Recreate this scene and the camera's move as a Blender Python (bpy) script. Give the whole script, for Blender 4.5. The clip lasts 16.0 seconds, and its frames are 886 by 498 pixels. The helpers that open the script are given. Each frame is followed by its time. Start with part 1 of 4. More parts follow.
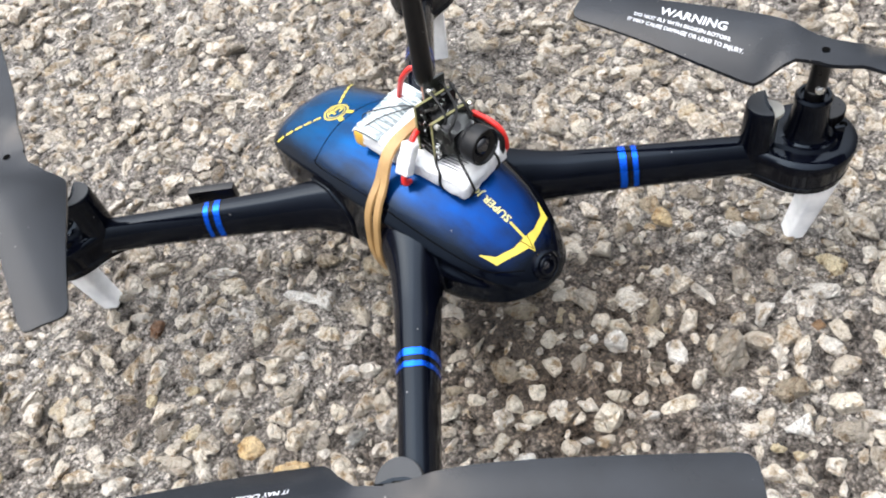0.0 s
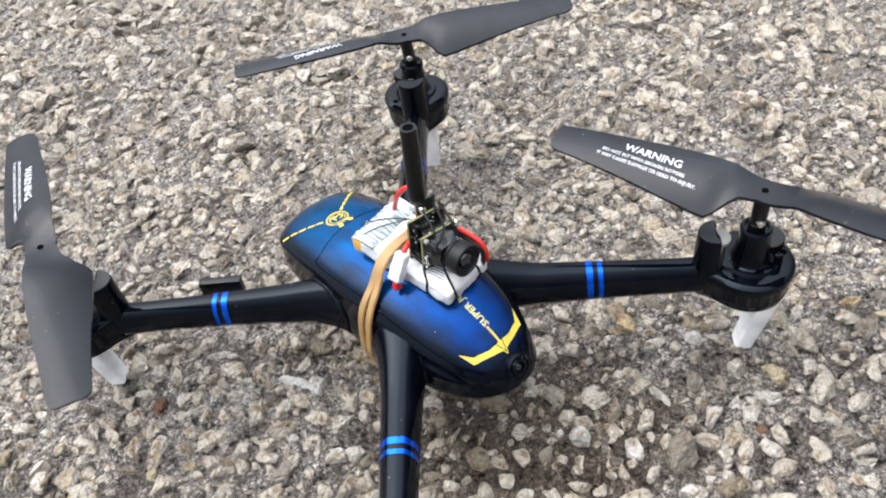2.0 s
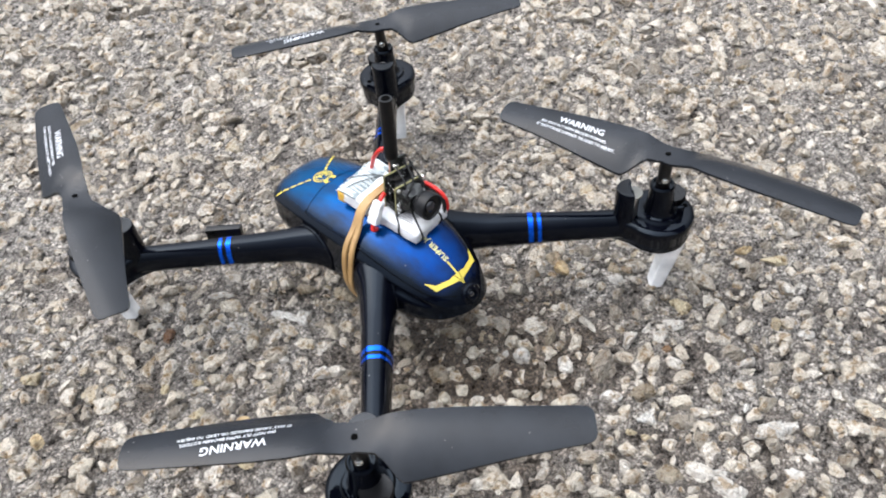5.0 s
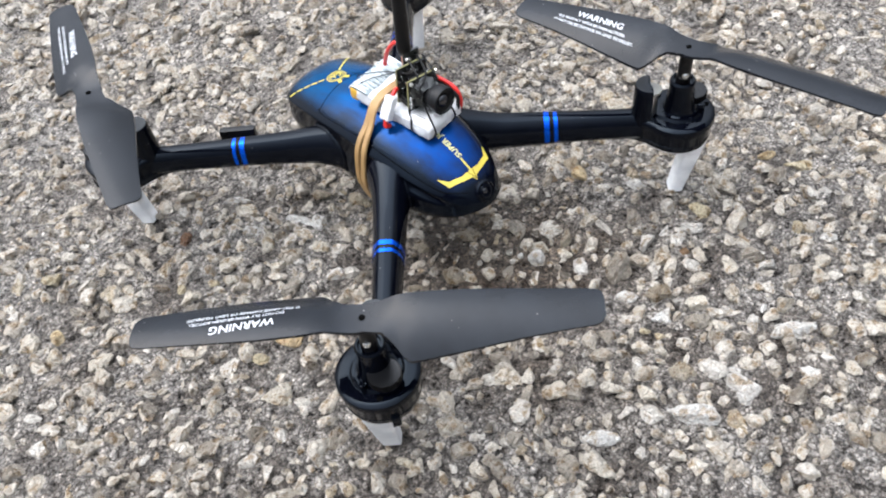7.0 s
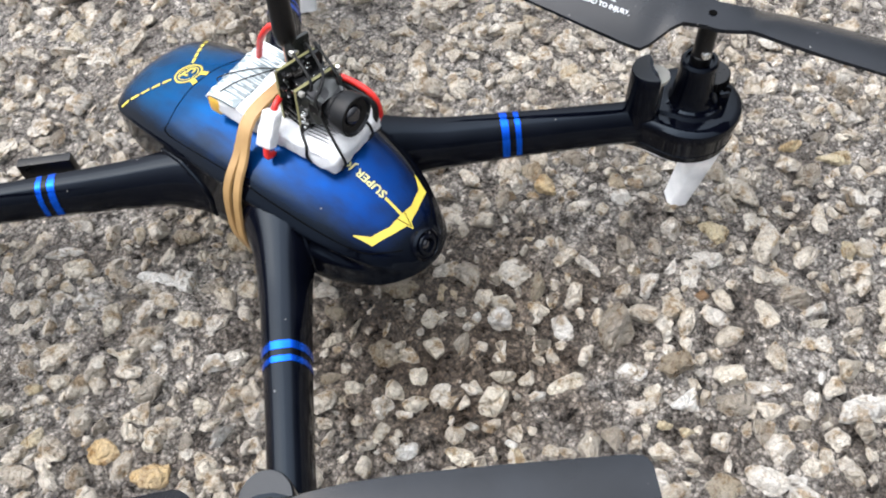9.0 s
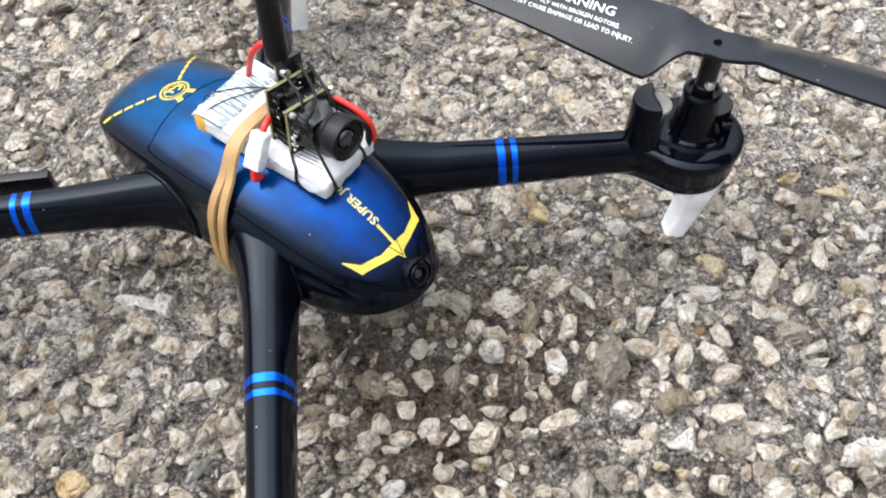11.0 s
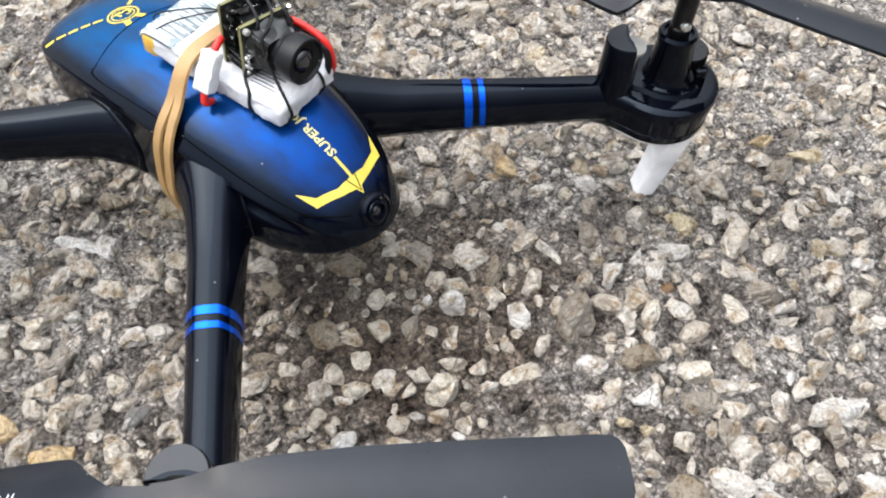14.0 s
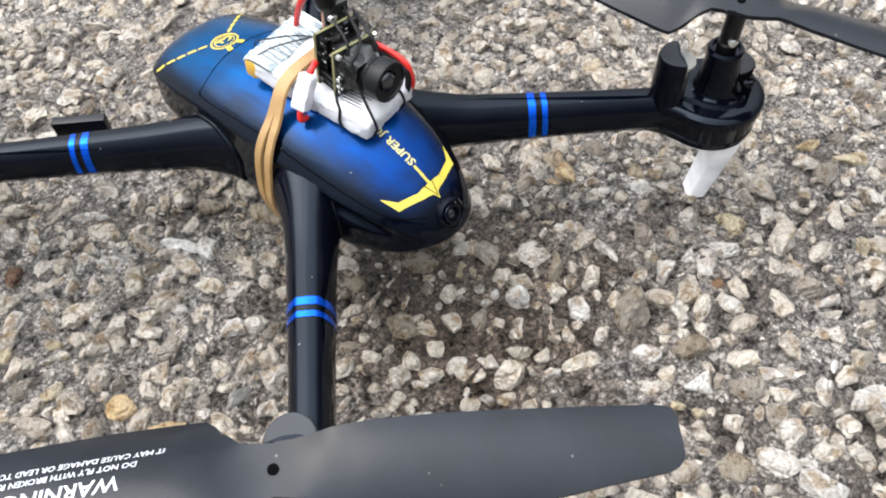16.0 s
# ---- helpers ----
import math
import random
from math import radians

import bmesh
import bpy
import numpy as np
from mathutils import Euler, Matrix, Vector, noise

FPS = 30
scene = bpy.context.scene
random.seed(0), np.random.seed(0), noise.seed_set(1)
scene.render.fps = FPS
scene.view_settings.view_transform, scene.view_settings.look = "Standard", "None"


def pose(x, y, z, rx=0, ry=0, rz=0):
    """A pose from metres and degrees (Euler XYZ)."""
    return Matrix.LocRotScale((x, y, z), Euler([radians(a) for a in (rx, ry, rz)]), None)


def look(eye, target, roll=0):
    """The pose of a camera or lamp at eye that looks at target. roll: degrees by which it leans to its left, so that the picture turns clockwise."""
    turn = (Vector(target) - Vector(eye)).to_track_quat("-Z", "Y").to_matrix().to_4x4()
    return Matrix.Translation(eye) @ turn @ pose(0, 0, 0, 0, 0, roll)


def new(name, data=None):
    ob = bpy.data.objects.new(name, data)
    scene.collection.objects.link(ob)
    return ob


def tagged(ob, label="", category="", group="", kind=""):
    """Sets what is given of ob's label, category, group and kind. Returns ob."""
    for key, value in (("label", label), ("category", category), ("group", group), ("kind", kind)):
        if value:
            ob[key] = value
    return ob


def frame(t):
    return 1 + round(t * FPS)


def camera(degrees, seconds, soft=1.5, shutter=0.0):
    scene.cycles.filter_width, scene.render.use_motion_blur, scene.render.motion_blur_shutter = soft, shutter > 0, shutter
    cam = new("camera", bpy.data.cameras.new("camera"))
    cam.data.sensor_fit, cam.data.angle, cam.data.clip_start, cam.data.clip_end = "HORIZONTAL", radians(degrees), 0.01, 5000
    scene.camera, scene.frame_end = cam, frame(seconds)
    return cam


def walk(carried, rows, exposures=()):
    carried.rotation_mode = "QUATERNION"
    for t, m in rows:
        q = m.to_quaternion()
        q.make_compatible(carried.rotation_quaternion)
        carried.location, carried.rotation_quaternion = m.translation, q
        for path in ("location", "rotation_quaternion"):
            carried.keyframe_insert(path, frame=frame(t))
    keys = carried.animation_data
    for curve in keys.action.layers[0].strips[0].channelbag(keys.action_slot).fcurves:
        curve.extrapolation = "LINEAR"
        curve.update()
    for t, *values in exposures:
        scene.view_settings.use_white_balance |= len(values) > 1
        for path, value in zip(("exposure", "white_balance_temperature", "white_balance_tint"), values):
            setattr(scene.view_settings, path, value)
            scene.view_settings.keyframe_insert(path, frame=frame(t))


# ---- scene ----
cam = camera(55.96, 16.0, soft=2.0)
PATH = [
    (0, (-0.13158, -0.19716, 0.29270), (0.01454, 0.01552, -0.01294), -14.85),
    (0.5, (-0.14571, -0.20130, 0.31281), (0.00394, 0.01656, 0.01257), -14.01),
    (1, (-0.14750, -0.20450, 0.33512), (0.02960, 0.02312, 0.05794), -9.72),
    (1.5, (-0.14740, -0.20869, 0.32328), (0.01733, 0.01823, 0.03802), -11.78),
    (2, (-0.13951, -0.21311, 0.32963), (0.03216, 0.01084, 0.04612), -10.12),
    (2.5, (-0.15159, -0.21485, 0.32359), (0.02032, 0.01232, 0.04280), -8.98),
    (3, (-0.16271, -0.23112, 0.33482), (0.01890, -0.01093, 0.05458), -6.80),
    (3.5, (-0.15679, -0.23230, 0.35835), (0.03448, -0.01955, 0.07880), -4.25),
    (4, (-0.15633, -0.24187, 0.37135), (0.03188, -0.03403, 0.08608), -5.97),
    (4.2, (-0.16462, -0.24311, 0.36694), (0.02263, -0.03870, 0.07857), -5.54),
    (6.3, (-0.19813, -0.30052, 0.38540), (-0.02198, -0.08614, 0.09727), -9.51),
    (6.5, (-0.19619, -0.29911, 0.38514), (-0.01828, -0.08927, 0.09477), -8.51),
    (7, (-0.19780, -0.28041, 0.35147), (-0.03792, -0.07400, 0.04843), -9.35),
    (7.5, (-0.14388, -0.23616, 0.32398), (0.02650, -0.06867, 0.00316), -4.70),
    (8, (-0.13605, -0.20431, 0.29715), (0.02906, -0.04784, -0.03188), -5.52),
    (8.5, (-0.12270, -0.19164, 0.29077), (0.04463, -0.03483, -0.03697), -6.35),
    (9, (-0.11411, -0.18235, 0.27899), (0.05362, -0.02336, -0.04749), -6.46),
    (9.2, (-0.11025, -0.18221, 0.27949), (0.06227, -0.02381, -0.04477), -5.48),
    (11.3, (-0.10906, -0.17337, 0.27220), (0.07057, -0.01676, -0.04906), -3.30),
    (11.5, (-0.10454, -0.17670, 0.27229), (0.07769, -0.02137, -0.04812), -2.79),
    (12, (-0.11302, -0.17494, 0.25591), (0.08820, -0.02832, -0.05715), 2.25),
    (12.5, (-0.11760, -0.17448, 0.25507), (0.07685, -0.02634, -0.06154), 1.48),
    (13, (-0.11532, -0.17812, 0.25587), (0.07335, -0.03007, -0.06427), 0.26),
    (13.5, (-0.11497, -0.17815, 0.25406), (0.07315, -0.03146, -0.06702), 0.23),
    (14, (-0.11470, -0.17946, 0.24985), (0.07503, -0.03525, -0.07141), 1.37),
    (14.5, (-0.12062, -0.18286, 0.25421), (0.06876, -0.03789, -0.06692), 1.89),
    (15, (-0.12343, -0.18293, 0.26038), (0.06318, -0.03214, -0.05968), 0.41),
    (15.5, (-0.12887, -0.18476, 0.27220), (0.05416, -0.02342, -0.04477), -2.05),
    (16, (-0.13290, -0.18685, 0.27280), (0.04164, -0.02246, -0.04738), -3.70),
]
# the film's own slow changes of exposure and white balance
EXPOSURES = ((0.0, 0.06, 6560, 10), (1.0, -0.02, 6520, 10), (1.7, -0.13, 6480, 10), (4.0, -0.16, 6450, 10), (6.3, -0.2, 6280, 10), (7.2, -0.13, 6250, 10), (8.5, -0.08, 6450, 10), (11.5, -0.03, 6480, 10), (16.0, -0.02, 6450, 10))
walk(cam, [(t, look(eye, target, roll)) for t, eye, target, roll in PATH], EXPOSURES)

# ---- light ----
world = bpy.data.worlds.new("overcast_sky")
scene.world = world
world.use_nodes = True
wn, wl = world.node_tree.nodes, world.node_tree.links
wn.clear()
sky = wn.new("ShaderNodeTexSky")
sky.sky_type = "NISHITA"
sky.sun_disc = False
sky.sun_elevation = radians(56.9)
sky.sun_rotation = radians(-28.8)
sky.air_density = 1.0
sky.dust_density = 5.0
cloud = wn.new("ShaderNodeMix")
cloud.data_type = "RGBA"
cloud.inputs["Factor"].default_value = 0.8
cloud.inputs["B"].default_value = (8.8, 9.2, 9.9, 1)
wl.new(sky.outputs["Color"], cloud.inputs["A"])
back = wn.new("ShaderNodeBackground")
back.inputs["Strength"].default_value = 0.395
# an overcast sky is far brighter overhead than low down, where trees and houses close it in
way = wn.new("ShaderNodeSeparateXYZ")
wl.new(wn.new("ShaderNodeTexCoord").outputs["Generated"], way.inputs["Vector"])
cube = wn.new("ShaderNodeMath")
cube.operation = "POWER"
cube.inputs[1].default_value = 2.5
wl.new(way.outputs["Z"], cube.inputs[0])
height = wn.new("ShaderNodeMapRange")
wl.new(cube.outputs["Value"], height.inputs["Value"])
height.inputs["From Min"].default_value = 0.0
height.inputs["From Max"].default_value = 1.0
height.inputs["To Min"].default_value = 0.16
height.inputs["To Max"].default_value = 1.9
dome = wn.new("ShaderNodeVectorMath")
dome.operation = "SCALE"
wl.new(cloud.outputs["Result"], dome.inputs["Vector"])
# brighter towards the veiled sun; the dim side stands for an unseen camera holder
lean = wn.new("ShaderNodeVectorMath")
lean.operation = "DOT_PRODUCT"
wl.new(way.inputs["Vector"].links[0].from_socket, lean.inputs[0])
lean.inputs[1].default_value = (-0.2, 0.98, 0.0)
veil = wn.new("ShaderNodeMapRange")
wl.new(lean.outputs["Value"], veil.inputs["Value"])
veil.inputs["From Min"].default_value = -0.8
veil.inputs["From Max"].default_value = 0.8
veil.inputs["To Min"].default_value = 0.48
veil.inputs["To Max"].default_value = 1.52
both = wn.new("ShaderNodeMath")
both.operation = "MULTIPLY"
wl.new(height.outputs["Result"], both.inputs[0])
wl.new(veil.outputs["Result"], both.inputs[1])
wl.new(both.outputs["Value"], dome.inputs["Scale"])
wl.new(dome.outputs["Vector"], back.inputs["Color"])
wout = wn.new("ShaderNodeOutputWorld")
wl.new(back.outputs["Background"], wout.inputs["Surface"])

sun_data = bpy.data.lights.new("sun", "SUN")
sun_data.energy = 1.6
sun_data.angle = radians(60)
sun_data.color = (1.0, 0.98, 0.955)
sun = new("sun", sun_data)
sun.matrix_world = look((-0.55, 1.0, 1.75), (0, 0, 0))


# ---- materials ----
def material(name, color=(0.5, 0.5, 0.5), rough=0.5, metal=0.0, coat=0.0):
    m = bpy.data.materials.new(name)
    m.use_nodes = True
    b = m.node_tree.nodes["Principled BSDF"]
    b.inputs["Base Color"].default_value = (*color, 1)
    b.inputs["Roughness"].default_value = rough
    b.inputs["Metallic"].default_value = metal
    b.inputs["Coat Weight"].default_value = coat
    b.inputs["Coat Roughness"].default_value = 0.06
    return m


class Nodes:
    """Shortcuts for building one material."""

    def __init__(self, m):
        self.n, self.l = m.node_tree.nodes, m.node_tree.links
        self.b = self.n["Principled BSDF"]

    def add(self, kind, **put):
        node = self.n.new(kind)
        for key, value in put.items():
            node.inputs[key].default_value = value
        return node

    def coords(self, which="Object"):
        return self.n.new("ShaderNodeTexCoord").outputs[which]

    def noise(self, scale, detail=4.0, rough=0.55, vector=None):
        node = self.add("ShaderNodeTexNoise", Scale=scale, Detail=detail, Roughness=rough)
        self.l.new(vector or self.coords(), node.inputs["Vector"])
        return node.outputs["Fac"]

    def cells(self, scale, at, warp=0.0015, wobble=260.0):
        """Distance to the edge of uneven cells, for creases and cracks."""
        shift = self.add("ShaderNodeTexNoise", Scale=wobble, Detail=3.0)
        self.l.new(at, shift.inputs["Vector"])
        bend = self.n.new("ShaderNodeVectorMath")
        bend.operation = "MULTIPLY_ADD"
        self.l.new(shift.outputs["Color"], bend.inputs[0])
        bend.inputs[1].default_value = (warp, warp, warp)
        self.l.new(at, bend.inputs[2])
        node = self.add("ShaderNodeTexVoronoi", Scale=scale)
        node.feature = "DISTANCE_TO_EDGE"
        self.l.new(bend.outputs["Vector"], node.inputs["Vector"])
        return node.outputs["Distance"]

    def ramp(self, fac, *stops, mode="LINEAR"):
        node = self.n.new("ShaderNodeValToRGB")
        node.color_ramp.interpolation = mode
        el = node.color_ramp.elements
        while len(el) < len(stops):
            el.new(0.5)
        for e, (at, c) in zip(el, stops):
            e.position = at
            e.color = (*c, 1) if len(c) == 3 else c
        self.l.new(fac, node.inputs["Fac"])
        return node.outputs["Color"]

    def mix(self, fac, a, b, how="MIX"):
        node = self.n.new("ShaderNodeMix")
        node.data_type = "RGBA"
        node.blend_type = how
        for key, value in (("Factor", fac), ("A", a), ("B", b)):
            if isinstance(value, (int, float)):
                node.inputs[key].default_value = value
            elif isinstance(value, tuple):
                node.inputs[key].default_value = (*value, 1)
            else:
                self.l.new(value, node.inputs[key])
        return node.outputs["Result"]

    def math(self, how, a, b=0.0):
        node = self.n.new("ShaderNodeMath")
        node.operation = how
        for i, value in enumerate((a, b)):
            if isinstance(value, (int, float)):
                node.inputs[i].default_value = value
            else:
                self.l.new(value, node.inputs[i])
        return node.outputs["Value"]

    def bump(self, height, distance, strength=1.0):
        node = self.add("ShaderNodeBump", Strength=strength, Distance=distance)
        self.l.new(height, node.inputs["Height"])
        self.l.new(node.outputs["Normal"], self.b.inputs["Normal"])

    def damp_and_shade(self, at):
        """A ragged wet, dirty patch on the ground, with the drone's shade put into its colour."""
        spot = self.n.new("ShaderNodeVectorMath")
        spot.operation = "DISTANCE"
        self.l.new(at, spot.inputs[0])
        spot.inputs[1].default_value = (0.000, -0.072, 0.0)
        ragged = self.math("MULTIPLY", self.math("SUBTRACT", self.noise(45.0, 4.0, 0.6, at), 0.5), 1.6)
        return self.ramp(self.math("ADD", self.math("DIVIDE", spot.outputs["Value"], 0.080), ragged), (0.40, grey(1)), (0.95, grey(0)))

    def put(self, socket, value):
        self.l.new(value, self.b.inputs[socket])

    def dust(self, color, scale=260.0, size=0.10, share=0.80):
        """Sparse pale specks of dust over a colour."""
        node = self.add("ShaderNodeTexVoronoi", Scale=scale)
        self.l.new(self.coords(), node.inputs["Vector"])
        pick = self.n.new("ShaderNodeSeparateColor")
        self.l.new(node.outputs["Color"], pick.inputs["Color"])
        near = self.ramp(node.outputs["Distance"], (size * 0.5, grey(1)), (size, grey(0)))
        some = self.ramp(pick.outputs["Red"], (share, grey(0)), (share + 0.02, grey(0.6)))
        return self.mix(self.math("MULTIPLY", near, some), color, (0.22, 0.21, 0.20))


def grey(v):
    return (v, v, v)


def plastic(name, color, rough, scratch=0.08, bump=0.00002, gloss=0.5):
    """Moulded plastic with fine scuffs in its gloss."""
    m = material(name, color, rough)
    k = Nodes(m)
    k.b.inputs["Specular IOR Level"].default_value = gloss
    fine = k.noise(900.0, 5.0)
    wide = k.noise(60.0, 3.0)
    k.put("Roughness", k.math("ADD", k.math("MULTIPLY", k.math("ADD", fine, wide), scratch), rough - scratch))
    tone = k.mix(k.ramp(wide, (0.35, grey(0)), (0.7, grey(1))), tuple(c * 0.8 for c in color), tuple(min(1, c * 1.25 + 0.001) for c in color))
    k.put("Base Color", k.dust(tone) if max(color) < 0.02 else tone)
    k.bump(fine, bump)
    return m


BLACK = plastic("gloss_black_plastic", (0.0009, 0.0013, 0.0034), 0.06, 0.025, 0.00002, 0.17)
SATIN = plastic("satin_black_plastic", (0.004, 0.004, 0.0046), 0.30, 0.1, 0.00002, 0.28)
BLADE = plastic("matt_grey_black_plastic", (0.0066, 0.0082, 0.0112), 0.23, 0.06, 0.00003, 0.25)
TOP = plastic("grained_black_plastic", (0.012, 0.0145, 0.018), 0.42, 0.08, 0.00003, 0.35)
WHITE = plastic("translucent_white_plastic", (0.8, 0.82, 0.84), 0.35, 0.1)
WHITE.node_tree.nodes["Principled BSDF"].inputs["Subsurface Weight"].default_value = 0.3
WHITE.node_tree.nodes["Principled BSDF"].inputs["Subsurface Radius"].default_value = (0.004, 0.004, 0.004)
CREAM = plastic("cream_plastic", (0.27, 0.26, 0.23), 0.5, 0.1)
HOLE = material("dark_hole", (0.003, 0.003, 0.003), 0.8)
HOLE.node_tree.nodes["Principled BSDF"].inputs["Specular IOR Level"].default_value = 0.0
STEEL = plastic("screw_steel", (0.5, 0.5, 0.5), 0.3, 0.1)
STEEL.node_tree.nodes["Principled BSDF"].inputs["Metallic"].default_value = 1.0
PRINT = material("white_print", (0.52, 0.53, 0.55), 0.55)
BLACK.node_tree.nodes["Principled BSDF"].inputs["Specular Tint"].default_value = (0.70, 0.85, 1.0, 1)
STRIPE = material("metallic_blue_stripe", (0.0, 0.085, 0.62), 0.2, 0.8)
YELLOW = plastic("yellow_print", (0.52, 0.415, 0.048), 0.3, 0.1)
FADED = plastic("faded_yellow_print", (0.50, 0.46, 0.17), 0.35, 0.1)
RED = plastic("red_silicone", (0.62, 0.02, 0.015), 0.38, 0.1)
WIRE = plastic("black_silicone", (0.007, 0.007, 0.007), 0.45, 0.1, 0.00002, 0.25)
COPPER = plastic("brown_coax_sheath", (0.42, 0.17, 0.09), 0.35, 0.1)
BOARD = plastic("black_circuit_board", (0.012, 0.014, 0.012), 0.32, 0.1)
EDGE = plastic("board_edge_fibre", (0.16, 0.15, 0.06), 0.6, 0.1)
SOLDER = plastic("solder", (0.7, 0.7, 0.68), 0.25, 0.1)
SOLDER.node_tree.nodes["Principled BSDF"].inputs["Metallic"].default_value = 1.0
CHIP = plastic("brown_grey_component", (0.05, 0.045, 0.04), 0.35, 0.1)
GOLD = plastic("yellow_film_tape", (0.68, 0.4, 0.06), 0.3, 0.1)
LENS_BLACK = plastic("dull_black_lens_metal", (0.004, 0.0045, 0.0056), 0.42, 0.1, 0.00002, 0.24)
GLASS = material("lens_glass", (0.006, 0.006, 0.010), 0.03, 0.0, 0.7)


def shell_paint():
    """Blue pearl sprayed over black: blue along the back, fading to black at the rims and the nose."""
    m = material("blue_to_black_pearl_paint", (0, 0, 0), 0.14, 0.0, 0.0)
    k = Nodes(m)
    sep = k.n.new("ShaderNodeSeparateXYZ")
    k.l.new(k.coords(), sep.inputs["Vector"])
    x, y = k.math("ABSOLUTE", sep.outputs["X"]), sep.outputs["Y"]
    wide, fine = k.noise(45.0, 3.0), k.noise(700.0, 3.0)
    uneven = k.math("MULTIPLY", k.math("SUBTRACT", wide, 0.5), 0.010)
    xs = k.math("ADD", x, uneven)
    ys = k.math("ADD", k.math("ADD", y, uneven), 0.1)
    span = k.ramp(k.math("DIVIDE", ys, 0.2), (0.2, grey(0.58)), (0.42, grey(0.90)), (0.58, grey(0.94)), (0.85, grey(0.80)))
    across = k.ramp(k.math("DIVIDE", xs, k.math("MULTIPLY", span, 0.028)), (0.42, grey(1)), (0.98, grey(0)), mode="EASE")
    along = k.ramp(k.math("DIVIDE", ys, 0.2), (0.185, grey(0)), (0.27, grey(1)), (0.74, grey(1)), (0.88, grey(0)))
    upper = k.ramp(k.math("DIVIDE", sep.outputs["Z"], 0.1), (0.53, grey(0)), (0.62, grey(1)))
    long_way = k.n.new("ShaderNodeMapping")
    long_way.inputs["Scale"].default_value = (1.0, 0.25, 1.0)
    k.l.new(k.coords(), long_way.inputs["Vector"])
    mist = k.ramp(k.noise(170.0, 6.0, 0.6, long_way.outputs["Vector"]), (0.34, grey(0.48)), (0.60, grey(1.0)))
    blue = k.math("MULTIPLY", k.math("MULTIPLY", k.math("MULTIPLY", across, along), upper), mist)
    hue = k.ramp(k.math("DIVIDE", ys, 0.2), (0.25, (0.0003, 0.040, 0.215)), (0.55, (0.0005, 0.060, 0.232)), (0.75, (0.001, 0.086, 0.24)))
    tone = k.mix(k.ramp(wide, (0.3, grey(0)), (0.7, grey(1))), k.mix(1.0, hue, (0.7, 0.7, 0.75), "MULTIPLY"), hue)
    k.put("Base Color", k.dust(k.mix(blue, (0.0014, 0.0018, 0.0036), tone)))
    k.b.inputs["Specular IOR Level"].default_value = 0.20
    k.b.inputs["Specular Tint"].default_value = (0.58, 0.78, 1.0, 1)
    k.put("Metallic", k.math("MULTIPLY", blue, 0.55))
    k.put("Roughness", k.math("ADD", k.math("MULTIPLY", fine, 0.05), k.math("ADD", 0.05, k.math("MULTIPLY", blue, 0.17))))
    k.bump(fine, 0.00001)
    return m


PAINT = shell_paint()


def rubber():
    m = material("tan_rubber", (0.5, 0.3, 0.12), 0.55)
    k = Nodes(m)
    wide, fine = k.noise(90.0, 4.0), k.noise(1500.0, 3.0)
    k.put("Base Color", k.ramp(wide, (0.3, (0.22, 0.128, 0.045)), (0.7, (0.35, 0.215, 0.085))))
    k.bump(fine, 0.00006)
    return m


RUBBER = rubber()


def foil():
    """White wrapping film, creased, over the cell."""
    m = material("creased_white_film", (0.75, 0.76, 0.78), 0.3)
    k = Nodes(m)
    wide, crease = k.noise(120.0, 3.0), k.noise(330.0, 6.0, 0.7)
    k.put("Base Color", k.ramp(wide, (0.3, (0.64, 0.65, 0.66)), (0.7, (0.80, 0.80, 0.81))))
    k.put("Roughness", k.ramp(crease, (0.3, grey(0.2)), (0.7, grey(0.45))))
    k.bump(crease, 0.0010, 0.9)
    return m


FOIL = foil()
FILM = plastic("clear_ribbed_film", (0.62, 0.68, 0.69), 0.22, 0.08)
UNDER = plastic("grey_film_under_strips", (0.17, 0.21, 0.22), 0.3, 0.1)


MIXED = ((0.0, (0.15, 0.128, 0.10)), (0.09, (0.30, 0.26, 0.208)), (0.26, (0.51, 0.450, 0.368)), (0.5, (0.65, 0.582, 0.478)),
         (0.72, (0.69, 0.628, 0.535)), (0.93, (0.70, 0.656, 0.588)), (0.965, (0.56, 0.49, 0.37)), (0.98, (0.50, 0.41, 0.28)), (1.0, (0.24, 0.20, 0.155)))


